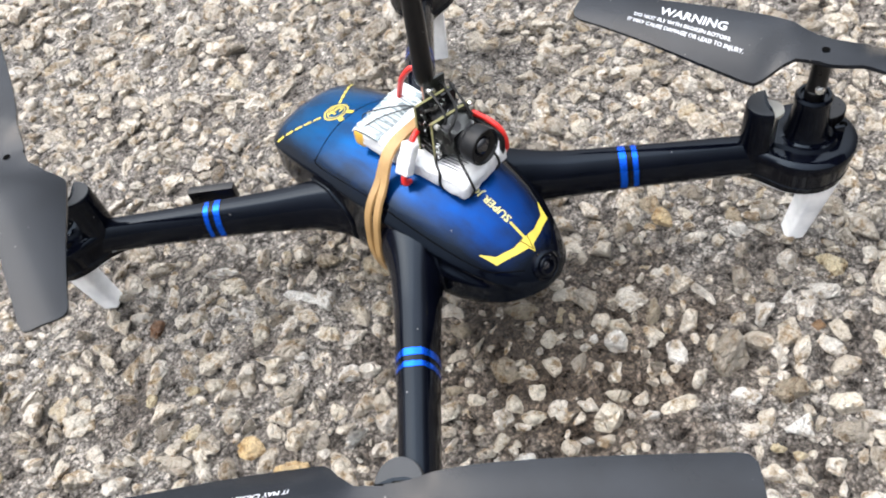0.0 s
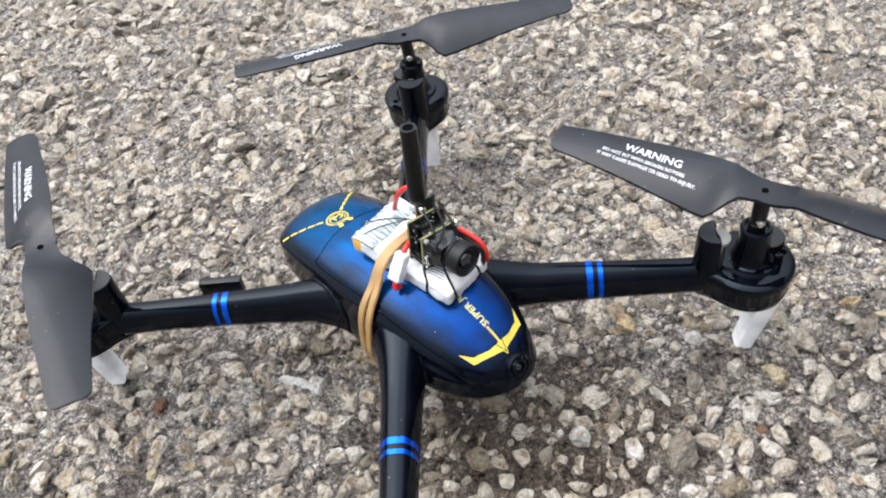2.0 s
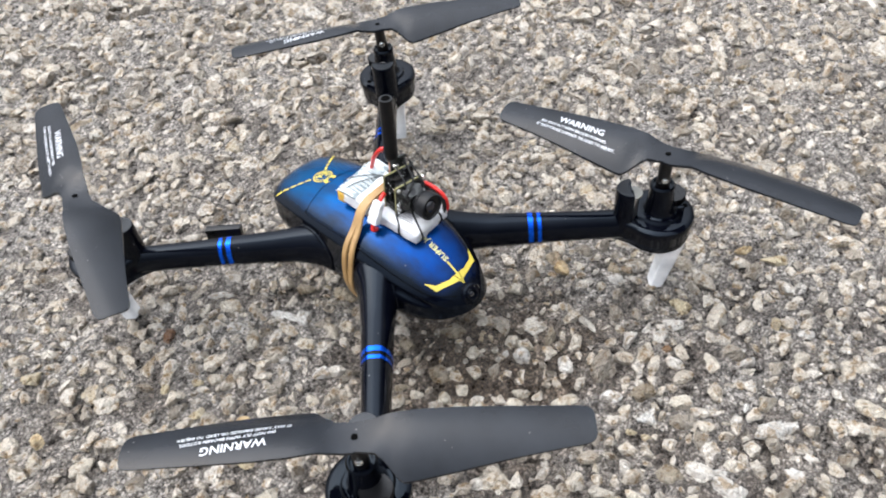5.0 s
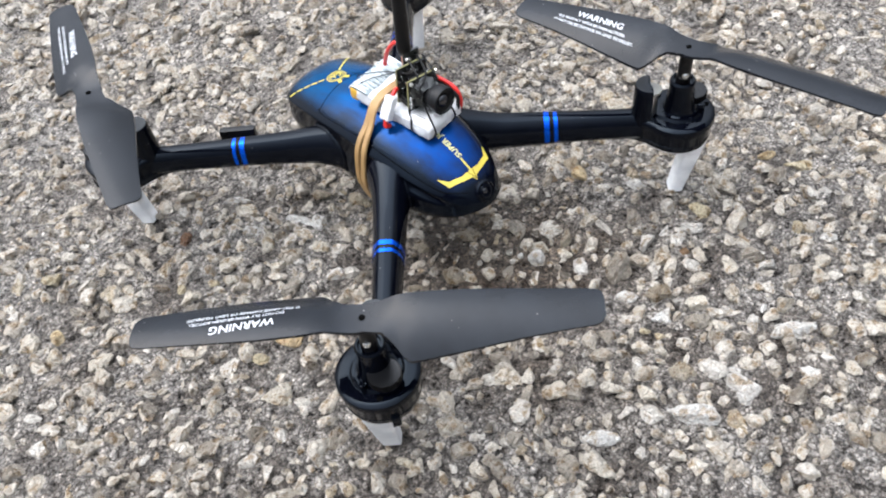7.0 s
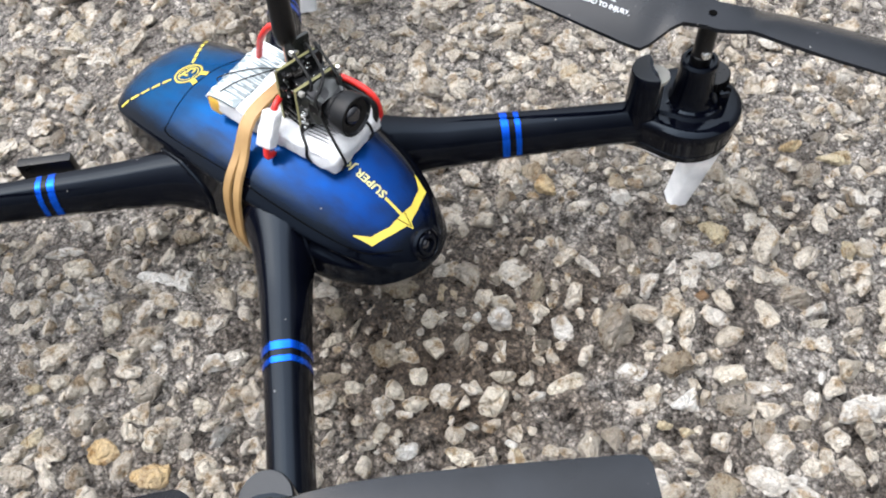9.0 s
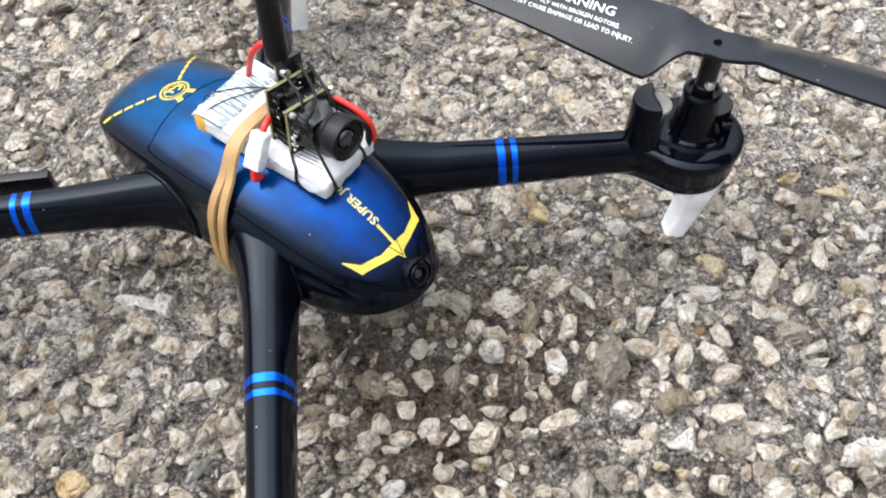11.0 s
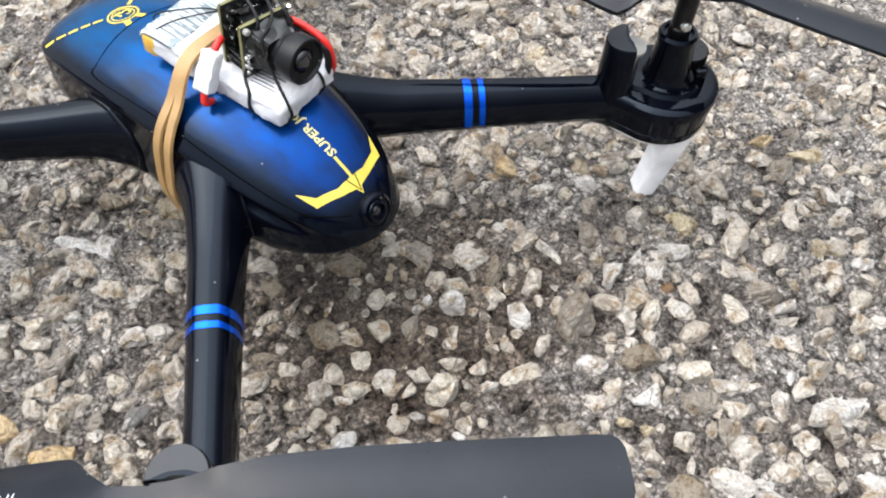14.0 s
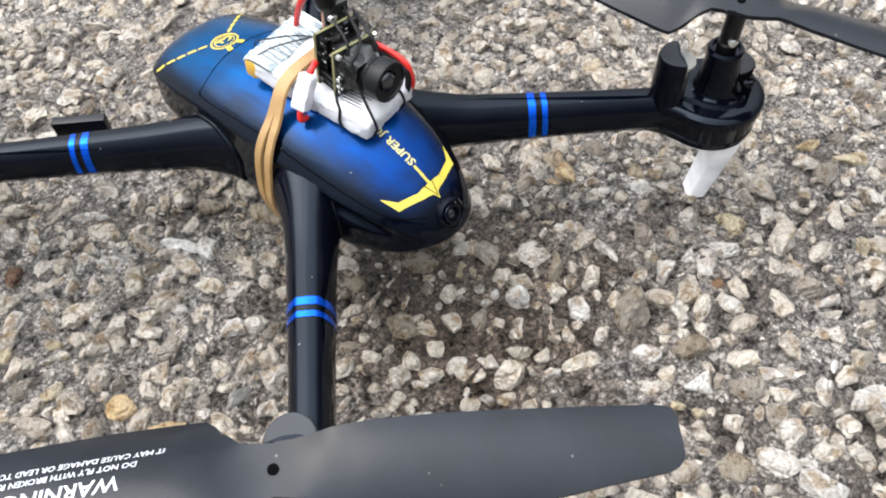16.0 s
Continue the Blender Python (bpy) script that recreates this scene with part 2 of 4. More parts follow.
def stone_material(name, per_island, stops=MIXED, film=0.55):
    """Limestone and quartz chips, mottled and pitted, with a film of cement left on them."""
    m = material(name, (0.5, 0.48, 0.44), 0.6)
    k = Nodes(m)
    if per_island:
        pick = k.n.new("ShaderNodeNewGeometry").outputs["Random Per Island"]
    else:
        pick = k.n.new("ShaderNodeObjectInfo").outputs["Random"]
    base = k.ramp(pick, *stops)
    world_at = k.n.new("ShaderNodeNewGeometry").outputs["Position"]
    blotch, grain, pit = k.noise(170.0, 5.0, 0.65, world_at), k.noise(800.0, 6.0, 0.72, world_at), k.noise(2600.0, 3.0, 0.6, world_at)
    toned = k.mix(k.ramp(blotch, (0.38, grey(0)), (0.52, grey(1))), k.mix(1.0, base, (0.58, 0.48, 0.37), "MULTIPLY"), base)
    spots = k.ramp(grain, (0.35, grey(0.55)), (0.45, grey(0.90)), (0.6, grey(0.99)))
    smear = k.ramp(k.noise(105.0, 6.0, 0.72, world_at), (0.50, grey(0)), (0.60, grey(film)))
    toned = k.mix(smear, toned, (0.33, 0.295, 0.25))
    pores = k.ramp(pit, (0.34, grey(0.62)), (0.47, grey(1.0)), (0.68, grey(1.06)))
    chip = k.cells(230.0, world_at, 0.0035, 210.0)
    # facet shading painted in: colour darkens along the chip's creases
    edge = k.ramp(chip, (0.0, (0.80, 0.75, 0.68)), (0.03, grey(1.0)))
    toned = k.mix(1.0, toned, edge, "MULTIPLY")
    k.put("Base Color", k.mix(1.0, k.mix(1.0, toned, spots, "MULTIPLY"), pores, "MULTIPLY"))
    k.put("Roughness", k.ramp(blotch, (0.3, grey(0.16)), (0.7, grey(0.55))))
    relief = k.math("ADD", k.math("ADD", grain, k.math("MULTIPLY", blotch, 2.2)), k.math("MULTIPLY", pit, 0.25))
    k.bump(k.math("ADD", relief, k.math("MULTIPLY", k.math("MINIMUM", chip, 0.25), 3.0)), 0.0020, 0.95)
    return m


STONE = stone_material("aggregate_stone", True)
GRIT = stone_material("aggregate_grit", True, ((0.0, (0.18, 0.157, 0.131)), (0.3, (0.35, 0.313, 0.267)), (0.6, (0.47, 0.432, 0.378)), (0.85, (0.56, 0.524, 0.466)), (1.0, (0.62, 0.59, 0.53))))
STONE_PART = stone_material("aggregate_stone_loose", False)
STONE_TAN = stone_material("tan_stone", False, ((0.0, (0.62, 0.44, 0.22)), (1.0, (0.70, 0.55, 0.33))), 0.25)
STONE_PALE = stone_material("white_stone", False, ((0.0, (0.66, 0.625, 0.57)), (1.0, (0.77, 0.745, 0.695))), 0.36)
STONE_HONEY = stone_material("honey_stone", False, ((0.0, (0.50, 0.42, 0.27)), (1.0, (0.60, 0.51, 0.34))), 0.45)
STONE_RUST = stone_material("rust_stained_stone", False, ((0.0, (0.20, 0.10, 0.05)), (1.0, (0.34, 0.24, 0.13))), 0.45)
STONE_CREAM = stone_material("cream_stone", False, ((0.0, (0.60, 0.54, 0.44)), (1.0, (0.73, 0.665, 0.55))), 0.3)
STONE_BROWN = stone_material("brown_stone", False, ((0.0, (0.26, 0.21, 0.15)), (1.0, (0.36, 0.31, 0.23))), 0.45)


def mortar():
    """Weathered cement with sand grains showing."""
    m = material("weathered_cement", (0.25, 0.23, 0.2), 0.7)
    k = Nodes(m)
    at = k.n.new("ShaderNodeNewGeometry").outputs["Position"]
    wide, mid, grain = k.noise(14.0, 4.0, 0.6, at), k.noise(160.0, 5.0, 0.65, at), k.noise(900.0, 5.0, 0.7, at)
    base = k.ramp(mid, (0.33, (0.070, 0.063, 0.058)), (0.45, (0.290, 0.268, 0.245)), (0.66, (0.57, 0.528, 0.475)))
    # cement dirtied more near the camera, putting the dimmer light there into colour
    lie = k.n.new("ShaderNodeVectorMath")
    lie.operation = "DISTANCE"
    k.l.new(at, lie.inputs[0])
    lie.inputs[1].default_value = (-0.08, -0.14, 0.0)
    near_dim = k.math("MULTIPLY", k.math("MINIMUM", k.math("SUBTRACT", lie.outputs["Value"], 0.22), 0.28), 0.19)
    dirt_and_dim = k.ramp(k.math("ADD", k.noise(30.0, 5.0, 0.7, at), near_dim), (0.36, grey(0)), (0.54, grey(1)))
    dirt_and_dim = k.mix(k.damp_and_shade(at), dirt_and_dim, k.math("MULTIPLY", dirt_and_dim, 0.45))
    base = k.mix(dirt_and_dim, k.mix(1.0, base, (0.43, 0.40, 0.38), "MULTIPLY"), base)
    # wet earth and the drone's own shade, both painted into the cement
    base = k.mix(k.damp_and_shade(at), base, k.mix(1.0, base, (0.74, 0.66, 0.58), "MULTIPLY"))
    base = k.mix(k.ramp(wide, (0.35, grey(0)), (0.65, grey(1))), k.mix(1.0, base, (0.78, 0.75, 0.72), "MULTIPLY"), base)
    grit = k.add("ShaderNodeTexVoronoi", Scale=520.0)
    k.l.new(at, grit.inputs["Vector"])
    speck = k.n.new("ShaderNodeSeparateColor")
    k.l.new(grit.outputs["Color"], speck.inputs["Color"])
    base = k.mix(1.0, base, k.ramp(speck.outputs["Red"], (0.0, grey(0.7)), (0.6, grey(1.1)), (0.85, grey(1.4)), (1.0, grey(1.9))), "MULTIPLY")
    # shade in the creases and pits is put into the cement's colour
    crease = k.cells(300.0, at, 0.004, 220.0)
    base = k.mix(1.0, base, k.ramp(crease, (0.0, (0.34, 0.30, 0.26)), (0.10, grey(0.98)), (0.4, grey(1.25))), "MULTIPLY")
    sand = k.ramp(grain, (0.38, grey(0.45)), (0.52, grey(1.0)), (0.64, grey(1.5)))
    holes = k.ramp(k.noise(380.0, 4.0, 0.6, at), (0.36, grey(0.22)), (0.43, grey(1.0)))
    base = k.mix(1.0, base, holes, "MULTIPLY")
    # further out the chips are no more than a mottle
    out = k.n.new("ShaderNodeVectorMath")
    out.operation = "LENGTH"
    k.l.new(at, out.inputs[0])
    chips = k.add("ShaderNodeTexVoronoi", Scale=115.0)
    k.l.new(at, chips.inputs["Vector"])
    hue = k.n.new("ShaderNodeSeparateColor")
    k.l.new(chips.outputs["Color"], hue.inputs["Color"])
    mottle = k.ramp(hue.outputs["Red"], (0.0, (0.16, 0.14, 0.115)), (0.3, (0.38, 0.335, 0.27)), (0.7, (0.56, 0.50, 0.41)), (1.0, (0.64, 0.59, 0.51)))
    beyond = k.ramp(k.math("MULTIPLY", out.outputs["Value"], 0.5), (0.40, grey(0)), (0.44, grey(0.8)))
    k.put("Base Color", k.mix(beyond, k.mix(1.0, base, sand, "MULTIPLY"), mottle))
    k.put("Roughness", k.ramp(mid, (0.35, grey(0.16)), (0.6, grey(0.6))))
    k.bump(k.math("ADD", k.math("SUBTRACT", k.math("ADD", k.math("MULTIPLY", mid, 2.0), grain), k.math("MULTIPLY", grit.outputs["Distance"], 1.0)), k.math("MULTIPLY", crease, 1.1)), 0.0036, 1.0)
    return m


MORTAR = mortar()


# ---- building helpers ----
def part(name, bm, mat, parent, label="", smooth=38.0):
    me = bpy.data.meshes.new(name)
    bmesh.ops.recalc_face_normals(bm, faces=bm.faces)
    bm.to_mesh(me)
    bm.free()
    for p in me.polygons:
        p.use_smooth = smooth > 0
    if smooth > 0:
        me.set_sharp_from_angle(angle=radians(smooth))
    me.materials.append(mat)
    ob = new(name, me)
    ob.parent = parent
    return tagged(ob, label) if label else ob


def thing(name, label, category, m=None):
    ob = new(name)
    ob.empty_display_size = 0.02
    if m:
        ob.matrix_world = m
    return tagged(ob, label, category)


def moved(bm, m):
    bm.transform(m)
    return bm


def lathe(profile, n=32, at=(0, 0, 0), closed=True):
    """Turns (radius, height) pairs about z."""
    bm = bmesh.new()
    rings = []
    for r, z in profile:
        if r < 1e-6:
            rings.append([bm.verts.new((at[0], at[1], at[2] + z))])
        else:
            rings.append([bm.verts.new((at[0] + r * math.cos(2 * math.pi * i / n), at[1] + r * math.sin(2 * math.pi * i / n), at[2] + z)) for i in range(n)])
    for a, b in zip(rings, rings[1:]):
        for i in range(n):
            j = (i + 1) % n
            if len(a) == 1 and len(b) > 1:
                bm.faces.new((a[0], b[i], b[j]))
            elif len(b) == 1 and len(a) > 1:
                bm.faces.new((a[j], a[i], b[0]))
            elif len(a) > 1:
                bm.faces.new((a[i], a[j], b[j], b[i]))
    return bm


def loft(rings, cap=True):
    """Skins closed rings of points, all of one length."""
    bm = bmesh.new()
    rows = [[bm.verts.new(p) for p in ring] for ring in rings]
    n = len(rows[0])
    for a, b in zip(rows, rows[1:]):
        for i in range(n):
            j = (i + 1) % n
            bm.faces.new((a[i], a[j], b[j], b[i]))
    if cap:
        bm.faces.new(rows[0][::-1])
        bm.faces.new(rows[-1])
    return bm


def spline(points, steps=8):
    """Catmull-Rom through the points."""
    p = [Vector(q) for q in points]
    p = [2 * p[0] - p[1], *p, 2 * p[-1] - p[-2]]
    out = []
    for a, b, c, d in zip(p, p[1:], p[2:], p[3:]):
        for i in range(steps):
            t = i / steps
            out.append(0.5 * (2 * b + (c - a) * t + (2 * a - 5 * b + 4 * c - d) * t * t + (3 * b - a - 3 * c + d) * t ** 3))
    return out + [p[-2]]


def tube(points, radius, n=10, steps=6, flat=1.0, up=None):
    """A round or flattened cord along a smooth line; radius may be one number or one for each point."""
    line = spline(points, steps)
    radii = [radius] * len(line) if isinstance(radius, float) else [v.x for v in spline([(r, 0, 0) for r in radius], steps)]
    rings, side = [], None
    for i, p in enumerate(line):
        ahead = (line[min(i + 1, len(line) - 1)] - line[max(i - 1, 0)]).normalized()
        if up is not None:
            side = ahead.cross(Vector(up)).normalized()
        elif side is None:
            side = ahead.orthogonal().normalized()
        else:
            side = (side - ahead * side.dot(ahead)).normalized()
        other = ahead.cross(side)
        rings.append([p + radii[i] * (side * math.cos(2 * math.pi * k / n) + other * flat * math.sin(2 * math.pi * k / n)) for k in range(n)])
    return loft(rings)


def block(x, y, z, bevel=0.0004, at=(0, 0, 0), segments=2):
    bm = bmesh.new()
    bmesh.ops.create_cube(bm, size=1.0)
    bm.transform(Matrix.Translation(at) @ Matrix.Diagonal((x, y, z, 1)))
    if bevel:
        bmesh.ops.bevel(bm, geom=bm.edges[:], offset=bevel, segments=segments, affect="EDGES", profile=0.6)
    return bm


def join(*bms):
    out = bmesh.new()
    for b in bms:
        me = bpy.data.meshes.new("join")
        b.to_mesh(me)
        b.free()
        out.from_mesh(me)
        bpy.data.meshes.remove(me)
    return out


def lettering(text, size, spacing=1.0, bold=0.0):
    """The built-in font's letters as a flat bmesh, centred on its own origin."""
    cu = bpy.data.curves.new("letters", "FONT")
    cu.body, cu.size, cu.space_character, cu.align_x, cu.align_y = text, size, spacing, "CENTER", "CENTER"
    cu.resolution_u, cu.offset = 2, bold
    ob = bpy.data.objects.new("letters", cu)
    scene.collection.objects.link(ob)
    me = bpy.data.meshes.new_from_object(ob.evaluated_get(bpy.context.evaluated_depsgraph_get()))
    bpy.data.objects.remove(ob)
    bm = bmesh.new()
    bm.from_mesh(me)
    bpy.data.meshes.remove(me)
    bmesh.ops.triangulate(bm, faces=bm.faces)
    return bm


def finer(bm, length):
    for _ in range(6):
        long = [e for e in bm.edges if e.calc_length() > length]
        if not long:
            break
        bmesh.ops.subdivide_edges(bm, edges=long, cuts=1)
        bmesh.ops.triangulate(bm, faces=bm.faces)
    return bm


def polygon(points):
    bm = bmesh.new()
    bm.faces.new([bm.verts.new((*p, 0)) for p in points])
    bmesh.ops.triangulate(bm, faces=bm.faces)
    return bm


# ---- the quadcopter ----
copter = thing("quadcopter", "blue and black toy quadcopter standing on rough aggregate concrete", "drone")

# body stations: y, shoulder half-width and height, crown height, widest half-width and height, belly height
STATIONS = np.array([
    (0.0745, 0.0060, 0.0568, 0.0582, 0.0066, 0.052, 0.046),
    (0.0728, 0.0122, 0.0586, 0.0608, 0.0128, 0.051, 0.041),
    (0.0688, 0.0182, 0.0602, 0.0640, 0.0188, 0.050, 0.036),
    (0.0625, 0.0230, 0.0613, 0.0666, 0.0236, 0.049, 0.032),
    (0.0450, 0.0256, 0.0637, 0.0712, 0.0266, 0.048, 0.029),
    (0.0250, 0.0268, 0.0655, 0.0752, 0.0284, 0.046, 0.026),
    (0.0000, 0.0272, 0.0660, 0.0774, 0.0292, 0.045, 0.024),
    (-0.0200, 0.0268, 0.0640, 0.0758, 0.0290, 0.0445, 0.0278),
    (-0.0400, 0.0238, 0.0596, 0.0700, 0.0264, 0.0445, 0.0322),
    (-0.0520, 0.0198, 0.0556, 0.0645, 0.0220, 0.044, 0.0364),
    (-0.0610, 0.0148, 0.0516, 0.0588, 0.0166, 0.0448, 0.0404),
    (-0.0665, 0.0094, 0.0484, 0.0533, 0.0106, 0.0462, 0.0432),
    (-0.0692, 0.0038, 0.0472, 0.0486, 0.0045, 0.0466, 0.0452),
])[::-1]


DENSE = None


def station(y):
    """The shell's widths and heights at y, by the same smooth curve as its skin."""
    global DENSE
    if DENSE is None:
        DENSE = np.array([[v.x for v in spline([(float(s[i]), 0, 0) for s in STATIONS], 5)] for i in range(7)])
    return [float(np.interp(y, DENSE[0], DENSE[i])) for i in range(1, 7)]


def dome(f):
    """How far the back has sunk at the fraction f of its half-width: a low dome, then a bevel to the rim."""
    return 0.82 * f * f if f < 0.8 else 0.5248 + (f - 0.8) * 2.376


def back_at(x, y):
    """Height of the shell's back above the place (x, y)."""
    ws, zs, zt = station(y)[:3]
    return zt - (zt - zs) * dome(min(1.0, abs(x) / ws))


def half_section(y, ws, zs, zt, wm, zm, zb):
    """Half of the shell's outline at y, from the crown over the rim to the belly."""
    half = [(ws * f, zt - (zt - zs) * dome(f)) for f in (0, 0.15, 0.3, 0.45, 0.6, 0.72, 0.8, 0.88, 0.95, 0.985)]
    half.append((ws * 0.9985, zs - (zt - zs) * 0.012))
    # scooped hollow under the rim, beside the nose
    scoop = max(0.0, math.sin(math.pi * min(1.0, max(0.0, (-0.012 - y) / 0.046)))) ** 0.8
    for f in (0.03, 0.10, 0.17, 0.25, 0.33, 0.42, 0.5, 0.62, 0.75, 0.88, 1.0):
        dent = 0.0022 * scoop * math.exp(-((f - 0.20) / 0.10) ** 2) - 0.0008 * scoop * math.exp(-((f - 0.46) / 0.10) ** 2)
        half.append((ws + (wm - ws) * f ** 1.3 - dent, zs - (zt - zs) * 0.03 + (zm - zs) * f))
    for f in (0.25, 0.5, 0.7, 0.85, 0.95, 1.0):
        a = f * math.pi / 2
        half.append((wm * math.cos(a) ** 0.75 if f < 1 else 0.0, zm - (zm - zb) * math.sin(a)))
    return half


def shell():
    rings = []
    for y in [v.x for v in spline([(float(q[0]), 0, 0) for q in STATIONS], 6)]:
        half = half_section(y, *station(y))
        rings.append([(x, y, z) for x, z in half] + [(-x, y, z) for x, z in half[-2:0:-1]])
    return loft(rings)


def inside_shell(p):
    if not STATIONS[0][0] < p[1] < STATIONS[-1][0]:
        return False
    half = half_section(p[1], *station(p[1]))[::-1]
    return half[0][1] < p[2] < half[-1][1] and abs(p[0]) < float(np.interp(p[2], [z for _, z in half], [x for x, _ in half]))


part("body_shell", shell(), PAINT, copter, "gloss shell fading from blue to black")


def on_back(name, bm, mat, label="", lift=0.00018, parent=None):
    finer(bm, 0.0025)
    for v in bm.verts:
        v.co.z = back_at(v.co.x, v.co.y) + lift
    return part(name, bm, mat, parent or copter, label, 0)


def stroke(a, b, w):
    a, b = Vector(a), Vector(b)
    n = Vector((-(b - a).y, (b - a).x)).normalized() * w / 2
    return polygon([a + n, b + n, b - n, a - n])


def ring_2d(cx, cy, r0, r1, a0=0, a1=360, n=28):
    bm = bmesh.new()
    rows = []
    for i in range(n + 1):
        a = radians(a0 + (a1 - a0) * i / n)
        rows.append([bm.verts.new((cx + r * math.cos(a), cy + r * math.sin(a), 0)) for r in (r0, r1)])
    for p, q in zip(rows, rows[1:]):
        bm.faces.new((p[0], p[1], q[1], q[0]))
    return bm


# yellow print on the back
def strip_2d(near, far):
    """A flat strip between two lines of as many points."""
    bm = bmesh.new()
    rows = [[bm.verts.new((*p, 0)) for p in line] for line in (near, far)]
    for i in range(len(near) - 1):
        bm.faces.new((rows[0][i], rows[0][i + 1], rows[1][i + 1], rows[1][i]))
    return bm


FORE = [(0.0, -0.0620), (0.0012, -0.0601), (0.0062, -0.0588), (0.0145, -0.0556), (0.0166, -0.0494)]
REAR = [(0.0, -0.0568), (0.0015, -0.0568), (0.0058, -0.0567), (0.0127, -0.0540), (0.0164, -0.0493)]
for s_ in (-1, 1):
    on_back("nose_emblem", strip_2d([(s_ * x * (0.97 + 0.03 * s_), y) for x, y in FORE], [(s_ * x * (0.97 + 0.03 * s_), y) for x, y in REAR]), YELLOW, "yellow winged emblem print")
for s_ in (-1, 1):
    on_back("outline", stroke((s_ * 0.0019, -0.0566), (0, -0.0612), 0.0003), HOLE, lift=0.00028)
on_back("nose_line", stroke((0.0004, -0.0568), (0.0006, -0.0502), 0.0010), YELLOW)
on_back("lettering", moved(lettering("SUPER", 0.0041, 1.02, 0.00011), pose(0.0012, -0.0440, 0, 0, 0, 90)), FADED, "yellow printed word")
on_back("lettering", moved(lettering("JO", 0.0041, 1.02, 0.00011), pose(0.0012, -0.0345, 0, 0, 0, 90)), FADED, "yellow printed letters")
EM = (0.0, 0.0442)
on_back("round_emblem", join(ring_2d(*EM, 0.0048, 0.0056), ring_2d(*EM, 0.0036, 0.0041)), YELLOW, "yellow double ring print")
on_back("emblem_mark", join(stroke((-0.0028, 0.0462), (0.0004, 0.0462), 0.001), stroke((-0.0012, 0.0462), (-0.0012, 0.0432), 0.001),
                            ring_2d(0.0014, 0.0443, 0.0010, 0.0019, -120, 150, 12)), YELLOW)
for s in (-1, 1):
    for i in range(5):
        a0, a1 = 0.24 + i * 0.155, 0.24 + i * 0.155 + 0.122
        p, q = Vector(EM), Vector((s * 0.0222, 0.0620))
        on_back("dash", stroke(p.lerp(q, a0), p.lerp(q, min(a1, 0.985)), 0.0012), YELLOW)
    on_back("emblem_bar", stroke((s * 0.0021, 0.0394), (s * 0.0031, 0.0362), 0.0021), YELLOW)

# hatch seam
SEAM = [(-0.0205, 0.0330), (-0.0235, 0.0300), (-0.0238, 0.0), (-0.0236, -0.0200), (-0.0212, -0.0400), (-0.0172, -0.0530), (-0.0125, -0.0590), (-0.0075, -0.0630)]
for s in (-1, 1):
    line = [(s * abs(x), y, back_at(x, y) + 0.00002) for x, y in SEAM]
    part("hatch_seam", tube(line, 0.00022, 5, 6), HOLE, copter)
front = [(x, 0.0330 + 0.003 * (1 - (x / 0.0205) ** 2), back_at(x, 0.0330 + 0.003 * (1 - (x / 0.0205) ** 2)) + 0.00002) for x in np.linspace(-0.0205, 0.0205, 9)]
part("hatch_seam", tube(front, 0.00014, 5, 4), HOLE, copter)

# nose lens
nose = part("nose_lens", moved(lathe([(0.0, -0.004), (0.0056, -0.004), (0.0058, 0.0012), (0.0050, 0.0020), (0.0046, 0.0014), (0.0040, 0.0014), (0.0036, 0.0024), (0.0026, 0.0026), (0.0022, 0.0012), (0.0, 0.0010)], 28),
                               pose(0.0, -0.0655, 0.0528, 66, 0, 0)), BLACK, copter, "black ringed lens in the nose")
part("glass", moved(lathe([(0.0021, 0.0), (0.0014, 0.0007), (0.0, 0.0010)], 20), pose(0, -0.0655, 0.0528, 66, 0, 0) @ pose(0, 0, 0.0011)), GLASS, nose)


def arm_ring(r, h, zt, zb, ang):
    """One cross-section of an arm at distance r from the middle."""
    near, nose = 0.0, 1 if math.cos(ang) < 0 else -1
    if math.sin(ang) > 0:
        h, zb = h * 0.90, zb + 0.0008
    else:
        near = min(1.0, max(0.0, 1 - (r - 0.026) / 0.034))

    def flank(h, zt):
        ht = zt - zb
        return [(0.0, zt), (0.36 * h, zt - 0.012 * ht), (0.48 * h, zt - 0.045 * ht), (0.74 * h, zt - 0.20 * ht), (0.88 * h, zt - 0.33 * ht), (0.97 * h, zt - 0.5 * ht), (1.0 * h, zt - 0.72 * ht),
                (1.0 * h, zt - 0.80 * ht), (0.95 * h, zt - 0.82 * ht), (0.90 * h, zt - 0.92 * ht), (0.72 * h, zb), (0.0, zb)]

    # the front arms widen and rise into the shoulder on their nose side
    ahead, behind = flank(h * (1 + 0.30 * near ** 2), zt + 0.0044 * near ** 1.2), flank(h, zt + 0.0036 * near ** 1.2)
    middle = (ahead[0][1] + behind[0][1]) / 2
    ahead[0] = behind[0] = (0.0, middle)
    plus, minus = (ahead, behind) if nose > 0 else (behind, ahead)
    pts = plus + [(-a, z) for a, z in minus[-2:0:-1]]
    c, s = math.cos(ang), math.sin(ang)
    push = (0.0030 if s < 0 else 0.0016) * max(0.0, 1 - r / HUB)
    return [(r * c - a * s, r * s + a * c + push, z) for a, z in pts]


